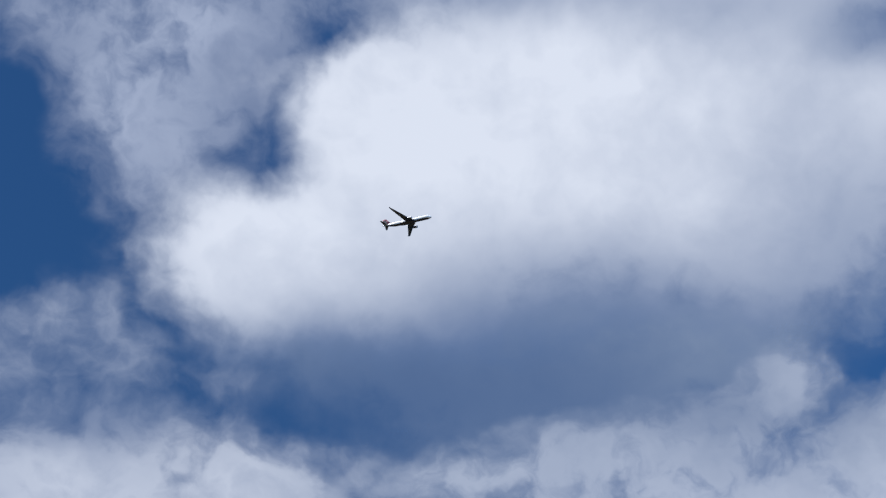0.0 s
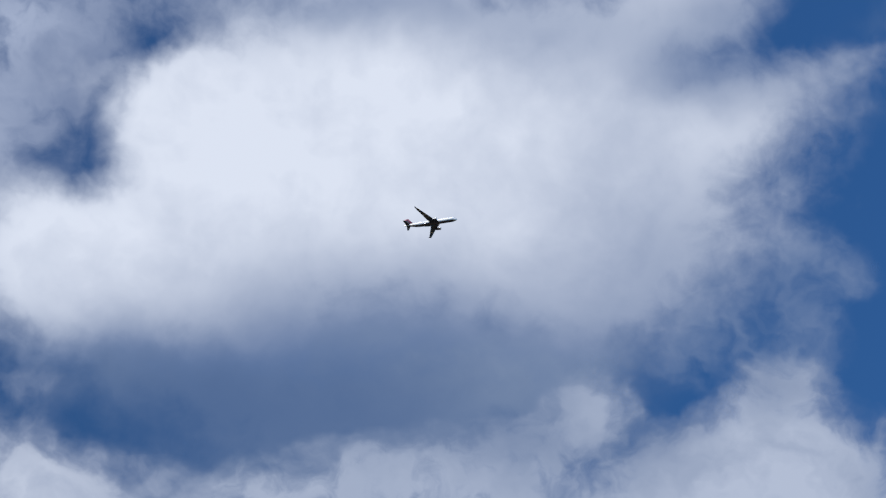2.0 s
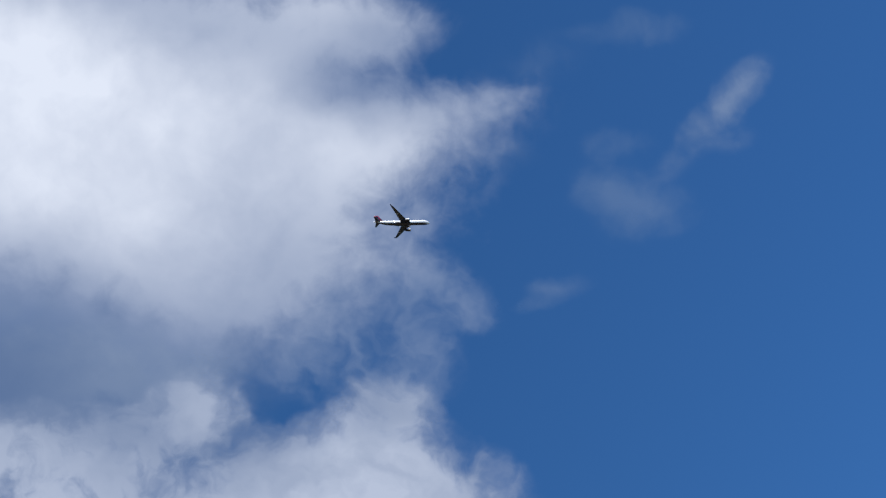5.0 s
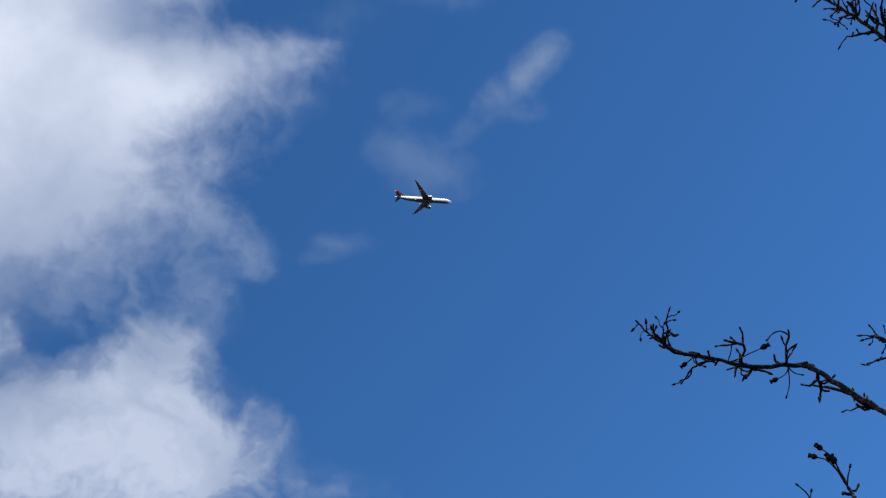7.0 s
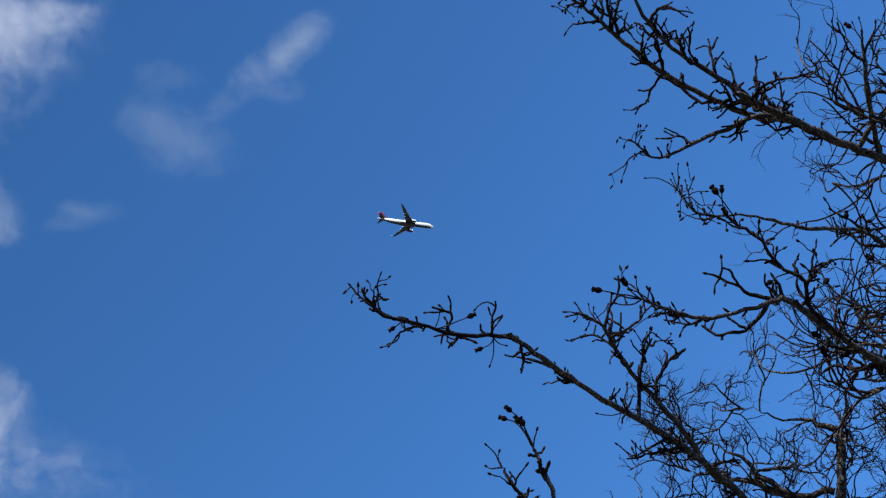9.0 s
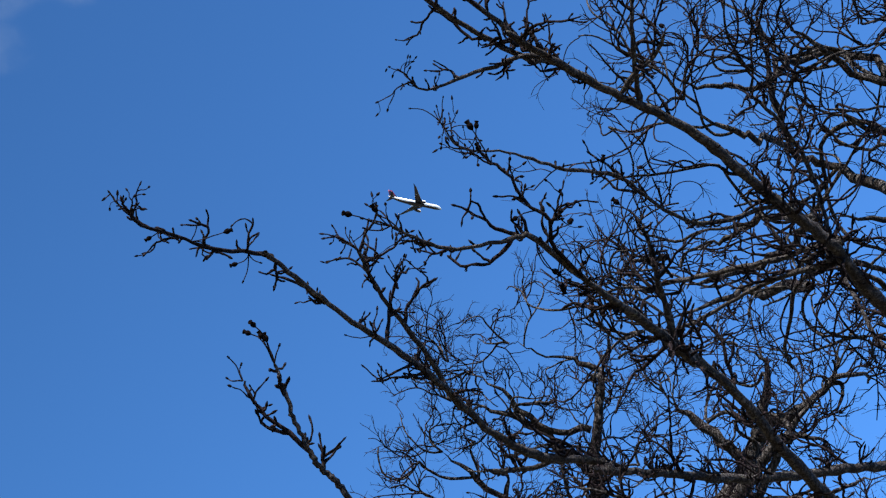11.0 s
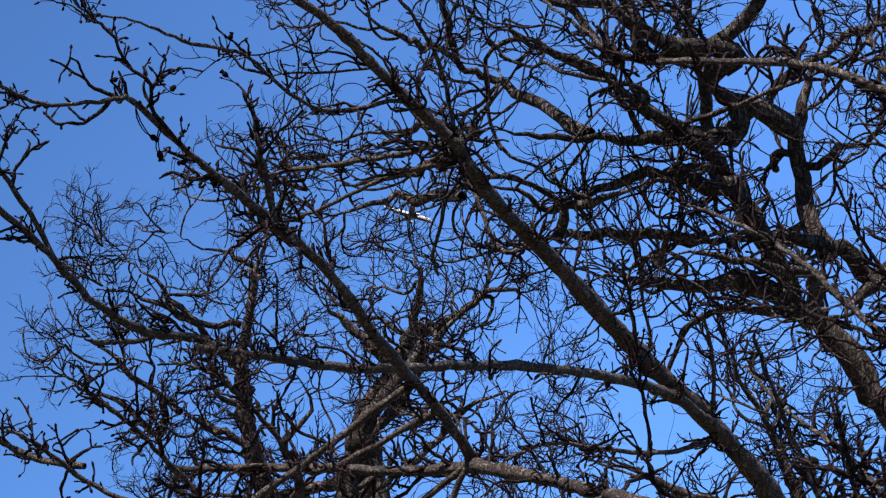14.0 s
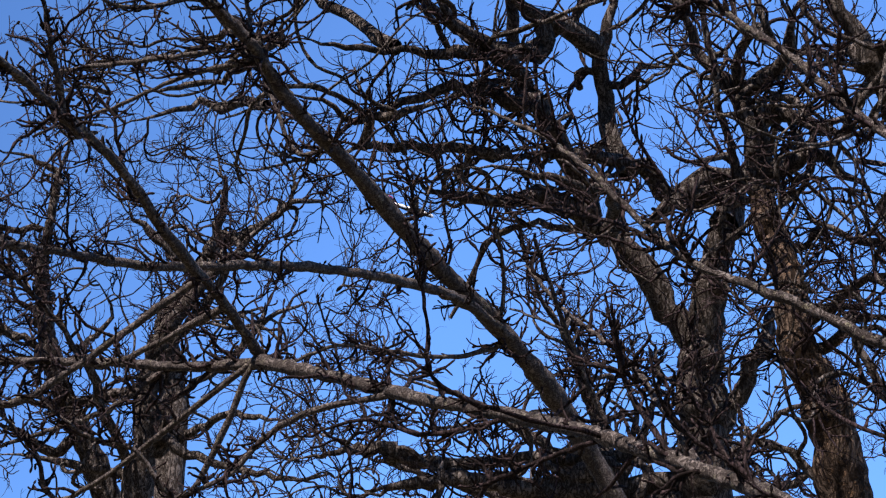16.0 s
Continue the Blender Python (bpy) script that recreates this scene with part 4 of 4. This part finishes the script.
OAK_FOUR_LIMBS["c"] = (0.0677, 0.0154, [(8.54, 19.73, 12.86), (8.65, 20.19, 13.06), (8.49, 19.87, 13.71), (8.44, 19.49, 14.34), (8.20, 19.49, 14.50), (7.78, 19.59, 14.59), (7.47, 19.65, 14.68)])
OAK_FOUR_LIMBS["d"] = (0.0431, 0.0215, [(8.56, 20.00, 13.44), (7.90, 19.99, 13.90), (7.40, 20.07, 14.06), (6.98, 20.18, 14.12)])
OAK_FOUR_LIMBS["e"] = (0.0369, 0.0154, [(8.45, 19.79, 13.87), (7.96, 19.96, 13.90), (7.41, 19.95, 14.25), (6.88, 19.98, 14.49)])
OAK_FOUR_LIMBS["f"] = (0.0474, 0.0246, [(7.91, 20.02, 12.78), (7.86, 20.45, 13.14), (7.32, 20.47, 13.44), (6.98, 20.47, 13.64)])
OAK_FOUR_LIMBS["g"] = (0.0474, 0.0246, [(7.86, 20.45, 13.14), (7.95, 20.63, 12.77), (7.41, 20.65, 13.07), (6.98, 20.72, 13.21)])
OAK_FIVE_LIMBS = {}
OAK_FIVE_LIMBS["trunk"] = (0.1408, 0.0384, [(10.58, 20.74, 12.70), (10.30, 20.44, 13.49), (10.47, 20.05, 13.99), (10.54, 19.77, 14.38), (10.76, 19.62, 14.43), (11.08, 19.27, 14.69)])
OAK_FIVE_LIMBS["a"] = (0.0640, 0.0320, [(10.47, 20.05, 13.99), (9.92, 20.08, 14.38), (9.49, 20.07, 14.71)])
OAK_FIVE_LIMBS["b"] = (0.0576, 0.0256, [(10.53, 19.74, 14.43), (10.46, 19.45, 14.93), (10.12, 19.47, 15.15)])
OAK_SIX_LIMBS = {}
OAK_SIX_LIMBS["trunk"] = (0.1625, 0.0443, [(17.46, 21.78, 12.29), (17.34, 21.57, 12.89), (17.25, 21.35, 13.42), (17.00, 21.16, 14.09), (16.69, 21.07, 14.62), (16.28, 20.96, 15.29)])
OAK_SIX_LIMBS["a"] = (0.0886, 0.0295, [(17.25, 21.42, 13.29), (16.37, 21.66, 14.05), (15.38, 22.02, 14.63), (14.48, 22.38, 14.99)])
OAK_SIX_LIMBS["b"] = (0.0812, 0.0258, [(17.25, 21.35, 13.42), (17.38, 20.79, 14.20), (17.35, 20.41, 14.85), (17.03, 20.23, 15.51)])
OAK_SIX_LIMBS["c"] = (0.0960, 0.0295, [(17.28, 21.54, 13.02), (16.16, 22.16, 13.42), (14.97, 22.75, 13.80), (13.76, 23.31, 14.13)])
OAK_SIX_LIMBS["d"] = (0.0886, 0.0295, [(17.31, 21.38, 13.29), (18.25, 20.29, 13.82), (18.82, 19.44, 14.34), (19.46, 18.74, 14.46)])
OAK_SIX_LIMBS["e"] = (0.0886, 0.0295, [(17.35, 21.45, 13.09), (18.49, 20.40, 13.28), (19.17, 19.62, 13.54), (19.78, 18.90, 13.73)])


def curve(points, count, gnarl=0.0, rng=None):
    """A smooth path of count points through the control points."""
    c = np.array(points, float)
    c = np.concatenate([[2 * c[0] - c[1]], c, [2 * c[-1] - c[-2]]])
    n = len(c) - 3
    out = []
    for q in np.linspace(0, n - 1e-6, count):
        i = int(q)
        t = q - i
        a, b, d, e = c[i], c[i + 1], c[i + 2], c[i + 3]
        out.append(0.5 * ((2 * b) + (d - a) * t + (2 * a - 5 * b + 4 * d - e) * t * t + (3 * b - a - 3 * d + e) * t ** 3))
    out = np.array(out)
    if gnarl and rng is not None:
        kick = rng.normal(0, gnarl, out.shape)
        kick[0] = 0
        out += kick
    return out


def shoots(P, R, count, rng, span=(0.08, 1.0), spread=(35, 75), lift=0.0):
    """Starts, directions and parent radii of count side shoots on each path."""
    n, k, _ = P.shape
    own = np.repeat(np.arange(n), count)
    q = rng.uniform(span[0], span[1], len(own)) * (k - 1)
    i = np.minimum(q.astype(int), k - 2)
    f = (q - i)[:, None]
    a, b = P[own, i], P[own, i + 1]
    start = a + (b - a) * f
    r = R[own, i] * (1 - f[:, 0]) + R[own, i + 1] * f[:, 0]
    tan = unit(b - a)
    perp = unit(np.cross(tan, rng.normal(size=tan.shape)))
    ang = np.radians(rng.uniform(spread[0], spread[1], len(own)))[:, None]
    d = tan * np.cos(ang) + perp * np.sin(ang)
    d[:, 2] += lift
    return start, unit(d), r, q / (k - 1)


def grow(start, d, length, r0, r1, k, wander, lift, rng, sway=0.5, knob=0.0):
    """Paths that wander on from their starts."""
    n = len(start)
    P, R = np.empty((n, k, 3)), np.empty((n, k))
    P[:, 0] = start
    step = (length / (k - 1))[:, None]
    bend = rng.normal(0, wander * 0.6, d.shape)
    for j in range(1, k):
        P[:, j] = P[:, j - 1] + d * step
        bend = sway * bend + rng.normal(0, wander * (1.0 - 0.4 * sway), d.shape)
        d = d + bend
        d[:, 2] += lift
        d = unit(d)
    for j in range(k):
        t = j / (k - 1)
        R[:, j] = (r0 * (1 - t) + r1 * t) * (1 + knob * rng.uniform(-0.6, 1.0, n))
    return P, R


def lumpy(n, amount, rng):
    """Slow swellings along a limb, with a few knots."""
    w = np.convolve(rng.normal(size=n + 6), np.array([1, 3, 5, 6, 5, 3, 1]) / 10.3, mode="valid")[:n]
    knots = np.convolve((rng.random(n + 4) < 0.035) * 2.4, np.array([0.2, 0.7, 1, 0.7, 0.2]), mode="valid")[:n]
    w = w + knots
    return amount * w.clip(-1.3, 2.2)


def near_tree(name, label, limbs, base, trunk, seed, bushy=(), sparse=()):
    """A fruit tree close by: limbs, knobby spurs, buds and old fruit on stalks."""
    rng = np.random.default_rng(seed)
    tree = tagged(new(name), label, "tree", group="fruit trees")
    tree.location = base
    o = np.array(base)
    t = curve([p[:3] for p in trunk], 26, 0.012, rng) - o
    tr = np.linspace(trunk[0][3], trunk[-1][3], 26)
    tr[0] *= 1.5
    strands("trunk", [(t[None], tr[None])], 16, BARK_FRUIT, tree, "grey-brown lichened trunk")
    side_b, spur_b, bud_b, tips = [], [], [], []
    for key, (ra, rb, pts) in limbs.items():
        c = curve(pts, 6 * len(pts), 0.0, rng) - o
        size = float(np.linalg.norm(np.diff(c, axis=0), axis=1).sum())
        n = max(12, int(size / 0.022))
        c = curve(c[:: max(1, len(c) // 16)].tolist() + [c[-1].tolist()], n, 0.0, rng)
        c[1:] += rng.normal(0, 0.0016, (n - 1, 3))
        r = (0.65 if ra > 0.012 else 0.80) * np.linspace(ra, rb, n) * (1 + (lumpy(n, 0.07, rng) if ra > 0.012 else 0.12 * rng.normal(size=n).clip(-1, 1.6)))
        if ra < 0.012:
            r[rng.integers(0, n, max(1, n // 7))] *= 1.25
        if ra > 0.012:
            r[rng.integers(2, n, max(1, n // 9))] *= 1.16
        r[-1] *= 0.6
        strands("limb", [(c[None], r[None])], 12 if ra > 0.009 else 8, BARK_FRUIT if ra > 0.008 else TWIG_FRUIT, tree)
        P, R = c[None], r[None]
        # side twigs
        m = max(2, int(size / (0.25 if key in sparse else 0.060)))
        s, d, pr, q = shoots(P, R, m, rng, (0.06, 0.98), (30, 70), 0.15)
        ln = 0.04 + 0.22 * rng.random(len(s)) ** 1.5
        if key in bushy:
            more = shoots(P, R, int(m * 0.7), rng, (0.05, 0.98), (30, 75), 0.12)
            s, d, pr = (np.concatenate([a, b]) for a, b in zip((s, d, pr), more[:3]))
            ln = np.concatenate([ln, 0.05 + 0.20 * rng.random(len(more[0])) ** 1.5])
        if key in sparse:
            ln *= 0.5
        ln *= np.clip(0.42 + 0.7 * (pr / 0.012), 0.45, 1.4)
        r0 = np.minimum(pr * 0.8, rng.uniform(0.0040, 0.0056, len(s)))
        A = grow(s, d, ln * 0.9, r0, r0 * 0.5, 13, 0.22, 0.03, rng, 0.0, 0.30)
        side_b.append(A)
        # spurs on the twigs and on the limb
        for par, cnt, lo, hi in ((A, 4, 0.010, 0.055), ((P, R), max(3, int(size / (0.12 if key in sparse else 0.055))), 0.008, 0.03)):
            s, d, pr, q = shoots(par[0], par[1], cnt, rng, (0.1, 1.0), (35, 80), 0.1)
            rr = np.minimum(pr * 0.85, 0.0036)
            B = grow(s, d, rng.uniform(lo, hi, len(s)), rr, rr * 0.65, 6, 0.28, 0.06, rng, 0.1, 0.35)
            spur_b.append(B)
            tips.append((B[0][:, -1], unit(B[0][:, -1] - B[0][:, -2]), B[1][:, -1]))
        tips.append((A[0][:, -1], unit(A[0][:, -1] - A[0][:, -2]), A[1][:, -1]))
    for s, d, r in tips:
        ln = rng.uniform(0.006, 0.013, len(s))
        prof = np.array([1.0, 1.15, 1.1, 0.75, 0.25])
        k = len(prof)
        P = s[:, None] + d[:, None] * (np.linspace(0, 1, k)[None, :, None] * ln[:, None, None])
        bud_b.append((P, np.maximum(r, 0.0023)[:, None] * prof[None] * rng.uniform(0.75, 1.2, len(s))[:, None]))
    strands("twigs", side_b, 6, TWIG_FRUIT, tree, "thin dark side twigs", "stuff")
    strands("spurs", spur_b, 5, TWIG_FRUIT, tree, "short knobby fruiting spurs", "stuff")
    strands("buds", bud_b, 6, TWIG_FRUIT, tree, "pointed brown winter buds", "stuff")
    return tree, o, rng


def fruit_mesh():
    prof = [(0.0, 0.0012), (0.004, 0.0045), (0.009, 0.0075), (0.014, 0.008), (0.018, 0.0062), (0.020, 0.0045), (0.024, 0.0066), (0.027, 0.0072), (0.0225, 0.003)]
    secs = [[(r * math.cos(a) * (1.0 + 0.08 * math.sin(3 * a)), r * math.sin(a), z) for a in [2 * math.pi * i / 10 for i in range(10)]] for z, r in prof]
    bm = loft(secs)
    me = bpy.data.meshes.new("fruit")
    bm.to_mesh(me)
    bm.free()
    me.polygons.foreach_set("use_smooth", [True] * len(me.polygons))
    me.materials.append(FRUIT_SKIN)
    return me


FRUIT = fruit_mesh()


def fruit_cluster(tree, o, rng, place, way, count, fruits, size=1.0):
    """Long thin stalks from one spur, some still with a withered fruit at the end."""
    p = np.array(place) - o
    d = np.tile(unit(np.array(way, float)), (count, 1)) + rng.normal(0, 0.42, (count, 3))
    ln = rng.uniform(0.03, 0.085, count) * size
    st = grow(np.tile(p, (count, 1)), unit(d), ln, np.full(count, 0.0016), np.full(count, 0.0012), 7, 0.16, 0.03, rng)
    strands("fruit_stalks", [st], 5, TWIG_FRUIT, tree, "thin old fruit stalks")
    for i in range(count):
        ob = new("fruit", FRUIT)
        ob.parent = tree
        z = Vector(unit(st[0][i, -1] - st[0][i, -2]))
        s = rng.uniform(0.62, 0.85) if i < fruits else rng.uniform(0.24, 0.32)
        ob.matrix_basis = Matrix.Translation(st[0][i, -1]) @ z.to_track_quat("Z", "Y").to_matrix().to_4x4() @ Matrix.Scale(s, 4)
        tagged(ob, "dark withered fruit" if i < fruits else "dry stalk end")


def tips_of(limbs, key):
    c = limbs[key][2]
    return c[-1], [b - a for a, b in zip(c[-2], c[-1])]


def between(limbs, key, i, f):
    a, b = limbs[key][2][i], limbs[key][2][i + 1]
    return [p + (q - p) * f for p, q in zip(a, b)]


def orchard():
    c = ORCHARD_NEAR_LIMBS
    b = c["B"][2][0]
    tree, o, rng = near_tree("fruit_tree", "bare fruit tree with old fruit and winter buds", c, (2.95, 1.15, 0),
                             [(2.95, 1.15, 0, 0.085), (2.93, 1.2, 0.8, 0.07), (2.84, 1.45, 1.7, 0.055), (2.7, 1.8, 2.4, 0.035), (*b, 0.022)], 11, ("B2", "B5", "B6", "B7", "D4", "H2", "E2", "K5", "K6", "K7", "B3", "G4", "G5", "B4", "B10", "B11"), ("G", "G2"))
    h, e = c["H"][2][0], c["E"][2][0]
    for q, r in ((h, 0.011), (e, 0.010)):
        p = curve([(2.9, 1.3, 1.3), (2.86, 1.45, 2.0), ((2.8 + q[0]) / 2, (1.6 + q[1]) / 2, (2.4 + q[2]) / 2), q], 40) - o
        strands("limb", [(p[None], np.linspace(0.026, r, 40)[None])], 10, BARK_FRUIT, tree)
    for key, way, n, f in (("G", (-0.55, -0.1, 0.6), 5, 4), ("G2", (-0.4, 0, 0.5), 3, 0), ("D2", (-0.9, 0, 0.3), 4, 2), ("D3", (-0.6, 0, 0.5), 5, 3), ("D4", (-0.2, 0, 1), 3, 1)):
        p, w = tips_of(c, key)
        fruit_cluster(tree, o, rng, p, way, n, f)
    for key, i, f, way in (("D2", 4, 0.3, (-0.6, 0, -0.25)), ("D2", 4, 0.9, (0.1, 0, -1)), ("D3", 2, 0.5, (-0.9, 0, 0.1)), ("D3", 1, 0.6, (0.7, 0, 0.5)), ("D2", 3, 0.2, (-0.8, 0, -0.5))):
        fruit_cluster(tree, o, rng, between(c, key, i, f), way, 2, 1, 0.9)

    c = ORCHARD_FAR_LIMBS
    a = c["A"][2][0]
    tree, o, rng = near_tree("fruit_tree", "taller bare fruit tree with lichened grey limbs", c, (a[0] + 0.55, a[1] - 0.25, 0),
                             [(a[0] + 0.55, a[1] - 0.25, 0, 0.14), (a[0] + 0.5, a[1] - 0.2, 1.0, 0.12), (a[0] + 0.3, a[1] - 0.1, a[2] - 1.0, 0.085), (*a, 0.064)], 23, ("A3", "A5", "A8", "A10", "A11", "A12", "A13"))
    for key, way, n, f in (("C3", (-0.3, 0, 0.5), 3, 0), ("C5", (-0.5, 0, 0.5), 5, 1), ("F", (-0.4, 0, 0.7), 4, 0), ("A6", (-0.2, 0, 1), 3, 1), ("A7", (0.2, 0, 1), 2, 1)):
        p, w = tips_of(c, key)
        fruit_cluster(tree, o, rng, p, way, n, f, 0.4 if key == "C3" else 1.0)
    for key, i, f, way in (("C3", 3, 0.5, (0.5, 0, 0.8)), ("C3", 4, 0.5, (-0.2, 0, -0.9)), ("C3", 1, 0.5, (0.0, 0, -1)), ("F", 5, 0.3, (0.3, 0, 0.9)), ("C2", 5, 0.6, (-0.8, 0, 0.3))):
        fruit_cluster(tree, o, rng, between(c, key, i, f), way, 3, 1, 0.9)


orchard()


def oak(name, label, limbs, seed, n_branch, n_let, n_twig, size=1.0, gnarl=0.03, fine=1.0, stout=1.0, skin=None):
    """A gnarled bare oak: traced limbs, crooked branches, branchlets and twigs."""
    rng = np.random.default_rng(seed)
    tree = tagged(new(name), label, "tree", group="oaks")
    ra, rb, pts = limbs["trunk"]
    foot = np.array([pts[0][0], pts[0][1], 0.0])
    tree.location = foot
    branch_b, let_b, twig_b = [], [], []
    for key, (ra, rb, pts) in limbs.items():
        c = np.array(pts) - foot
        if key == "trunk":
            c = np.concatenate([[(0.15, 0.1, 0.0), (0.1, 0.05, c[0][2] * 0.35), (0.02, 0.02, c[0][2] * 0.75)], c])
        length = float(np.linalg.norm(np.diff(c, axis=0), axis=1).sum())
        n = max(10, int(length / 0.11))
        p = curve(c, n, gnarl * (0.35 if key == "trunk" else 1.0) * 0.6, rng)
        r = np.interp(np.linspace(0, 1, n), [0, 1], [ra, rb]) * (1 + lumpy(n, 0.16, rng))
        if key == "trunk":
            r = np.interp(np.linspace(0, 1, n), [0, 0.03, 0.5, 1], [ra * 2.1, ra * 1.5, ra * 1.05, rb]) * (1 + lumpy(n, 0.07, rng))
        r *= 0.95
        if key != "trunk":
            r *= np.interp(np.linspace(0, 1, n), [0, 0.6, 1], [1, 0.9, 0.12])
        strands("trunk" if key == "trunk" else "limb", [(p[None], r[None])], 14, (skin or BARK_OAK) if key == "trunk" else BARK_OAK, tree)
        lo = 0.6 if key == "trunk" else 0.1
        m = max(3, int(n_branch * length * (0.22 if key == "trunk" else 1.0)))
        s, d, pr, q = shoots(p[None], r[None], m, rng, (lo, 1.0), (40, 90), 0.1)
        ln = (0.5 + 2.0 * rng.random(len(s)) ** 1.5) * size
        r0 = np.maximum(np.minimum(pr * 0.55, rng.uniform(0.014, 0.036, len(s)) * size * stout), 0.011)
        A = grow(s, d, ln, r0, r0 * 0.5, 26, 0.21, 0.03, rng, 0.72, 0.16)
        branch_b.append(A)
        # the limb's own end goes on
        s = np.repeat(p[-1:], 3, 0)
        d = unit(np.repeat(unit(p[-1:] - p[-3:-2]), 3, 0) + rng.normal(0, 0.35, (3, 3)))
        r0 = np.full(3, max(0.013, min(r[-1] * 0.95, 0.05)))
        A2 = grow(s, d, rng.uniform(0.5, 1.2, 3) * size, r0, r0 * 0.4, 20, 0.19, 0.03, rng, 0.7)
        branch_b.append(A2)
        for S in (A, A2):
            s, d, pr, q = shoots(S[0], S[1], n_let, rng, (0.2, 1.0), (28, 62), 0.12)
            r0 = np.minimum(pr * 0.85, rng.uniform(0.010, 0.016, len(s)) * size ** 0.5 * stout ** 0.6)
            B = grow(s, d, rng.uniform(0.4, 1.1, len(s)) * size * (1.2 - 0.55 * q), r0, r0 * 0.5, 18, 0.20, 0.03, rng, 0.6, 0.15)
            let_b.append(B)
            # fans of fine twigs towards the ends
            s, d, pr, q = shoots(B[0], B[1], n_twig, rng, (0.3, 1.0), (22, 55), 0.15)
            r0 = np.minimum(pr * 0.95, 0.0058 * fine)
            C = grow(s, d, rng.uniform(0.12, 0.42, len(s)) * size, r0, r0 * 0.6, 9, 0.20, 0.04, rng, 0.45, 0.2)
            twig_b.append(C)
            s, d, pr, q = shoots(C[0], C[1], 2, rng, (0.35, 1.0), (25, 55), 0.10)
            r0 = pr * 0.8
            twig_b.append(grow(s, d, rng.uniform(0.05, 0.16, len(s)) * size, r0, r0 * 0.7, 5, 0.22, 0.03, rng))
    for P, R in branch_b:
        for i in range(len(P)):
            strands("branch", [(P[i:i + 1], R[i:i + 1])], 7, BARK_OAK, tree)
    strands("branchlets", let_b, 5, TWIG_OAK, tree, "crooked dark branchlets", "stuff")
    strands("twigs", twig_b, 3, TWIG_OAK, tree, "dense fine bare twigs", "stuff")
    return tree


oak("oak", "old bare oak with a forked trunk and gnarled limbs", OAK_ONE_LIMBS, 31, 1.45, 4, 3, 0.9, fine=1.3, stout=1.35)
oak("oak", "old bare oak with a leaning peeling trunk", OAK_TWO_LIMBS, 37, 1.45, 4, 3, 0.9, fine=1.3, stout=1.35, skin=BARK_PEELED)
oak("oak", "farther bare oak with an upright trunk", OAK_THREE_LIMBS, 41, 2.4, 4, 5, 0.9, fine=1.6)
oak("oak", "farther bare oak with a bent trunk", OAK_FOUR_LIMBS, 44, 2.6, 4, 5, 0.72, fine=1.6)
oak("oak", "distant bare oak with a twiggy crown", OAK_FIVE_LIMBS, 47, 2.4, 4, 5, 0.85, fine=1.6)
oak("oak", "distant bare oak behind the others", OAK_SIX_LIMBS, 53, 2.5, 5, 4, 1.3, fine=2.2)


# ---- what moves ----
FLIGHT = [
    (0, -808.8, 2043.5, 1656.9),
    (1, -679.0, 2042.7, 1639.8),
    (2, -548.8, 2040.9, 1624.1),
    (3, -418.4, 2038.1, 1609.5),
    (4, -287.7, 2034.8, 1595.7),
    (5, -157.1, 2031.2, 1582.3),
    (6, -26.4, 2027.5, 1569.2),
    (7, 104.1, 2023.7, 1556.0),
    (8, 234.5, 2020.2, 1542.7),
    (9, 364.8, 2016.8, 1529.1),
    (10, 495.0, 2013.7, 1515.2),
    (11, 625.2, 2010.9, 1500.9),
    (12, 755.4, 2008.4, 1486.3),
    (13, 885.7, 2006.0, 1471.3),
    (14, 1016.3, 2003.6, 1456.3),
    (15, 1147.4, 2001.2, 1441.2),
    (16, 1279.0, 1998.5, 1426.2),
]


def motions():
    walk(AIRLINER, [(t, pose(x, y, z, 0, 0.0, -1.4)) for t, x, y, z in FLIGHT])


motions()
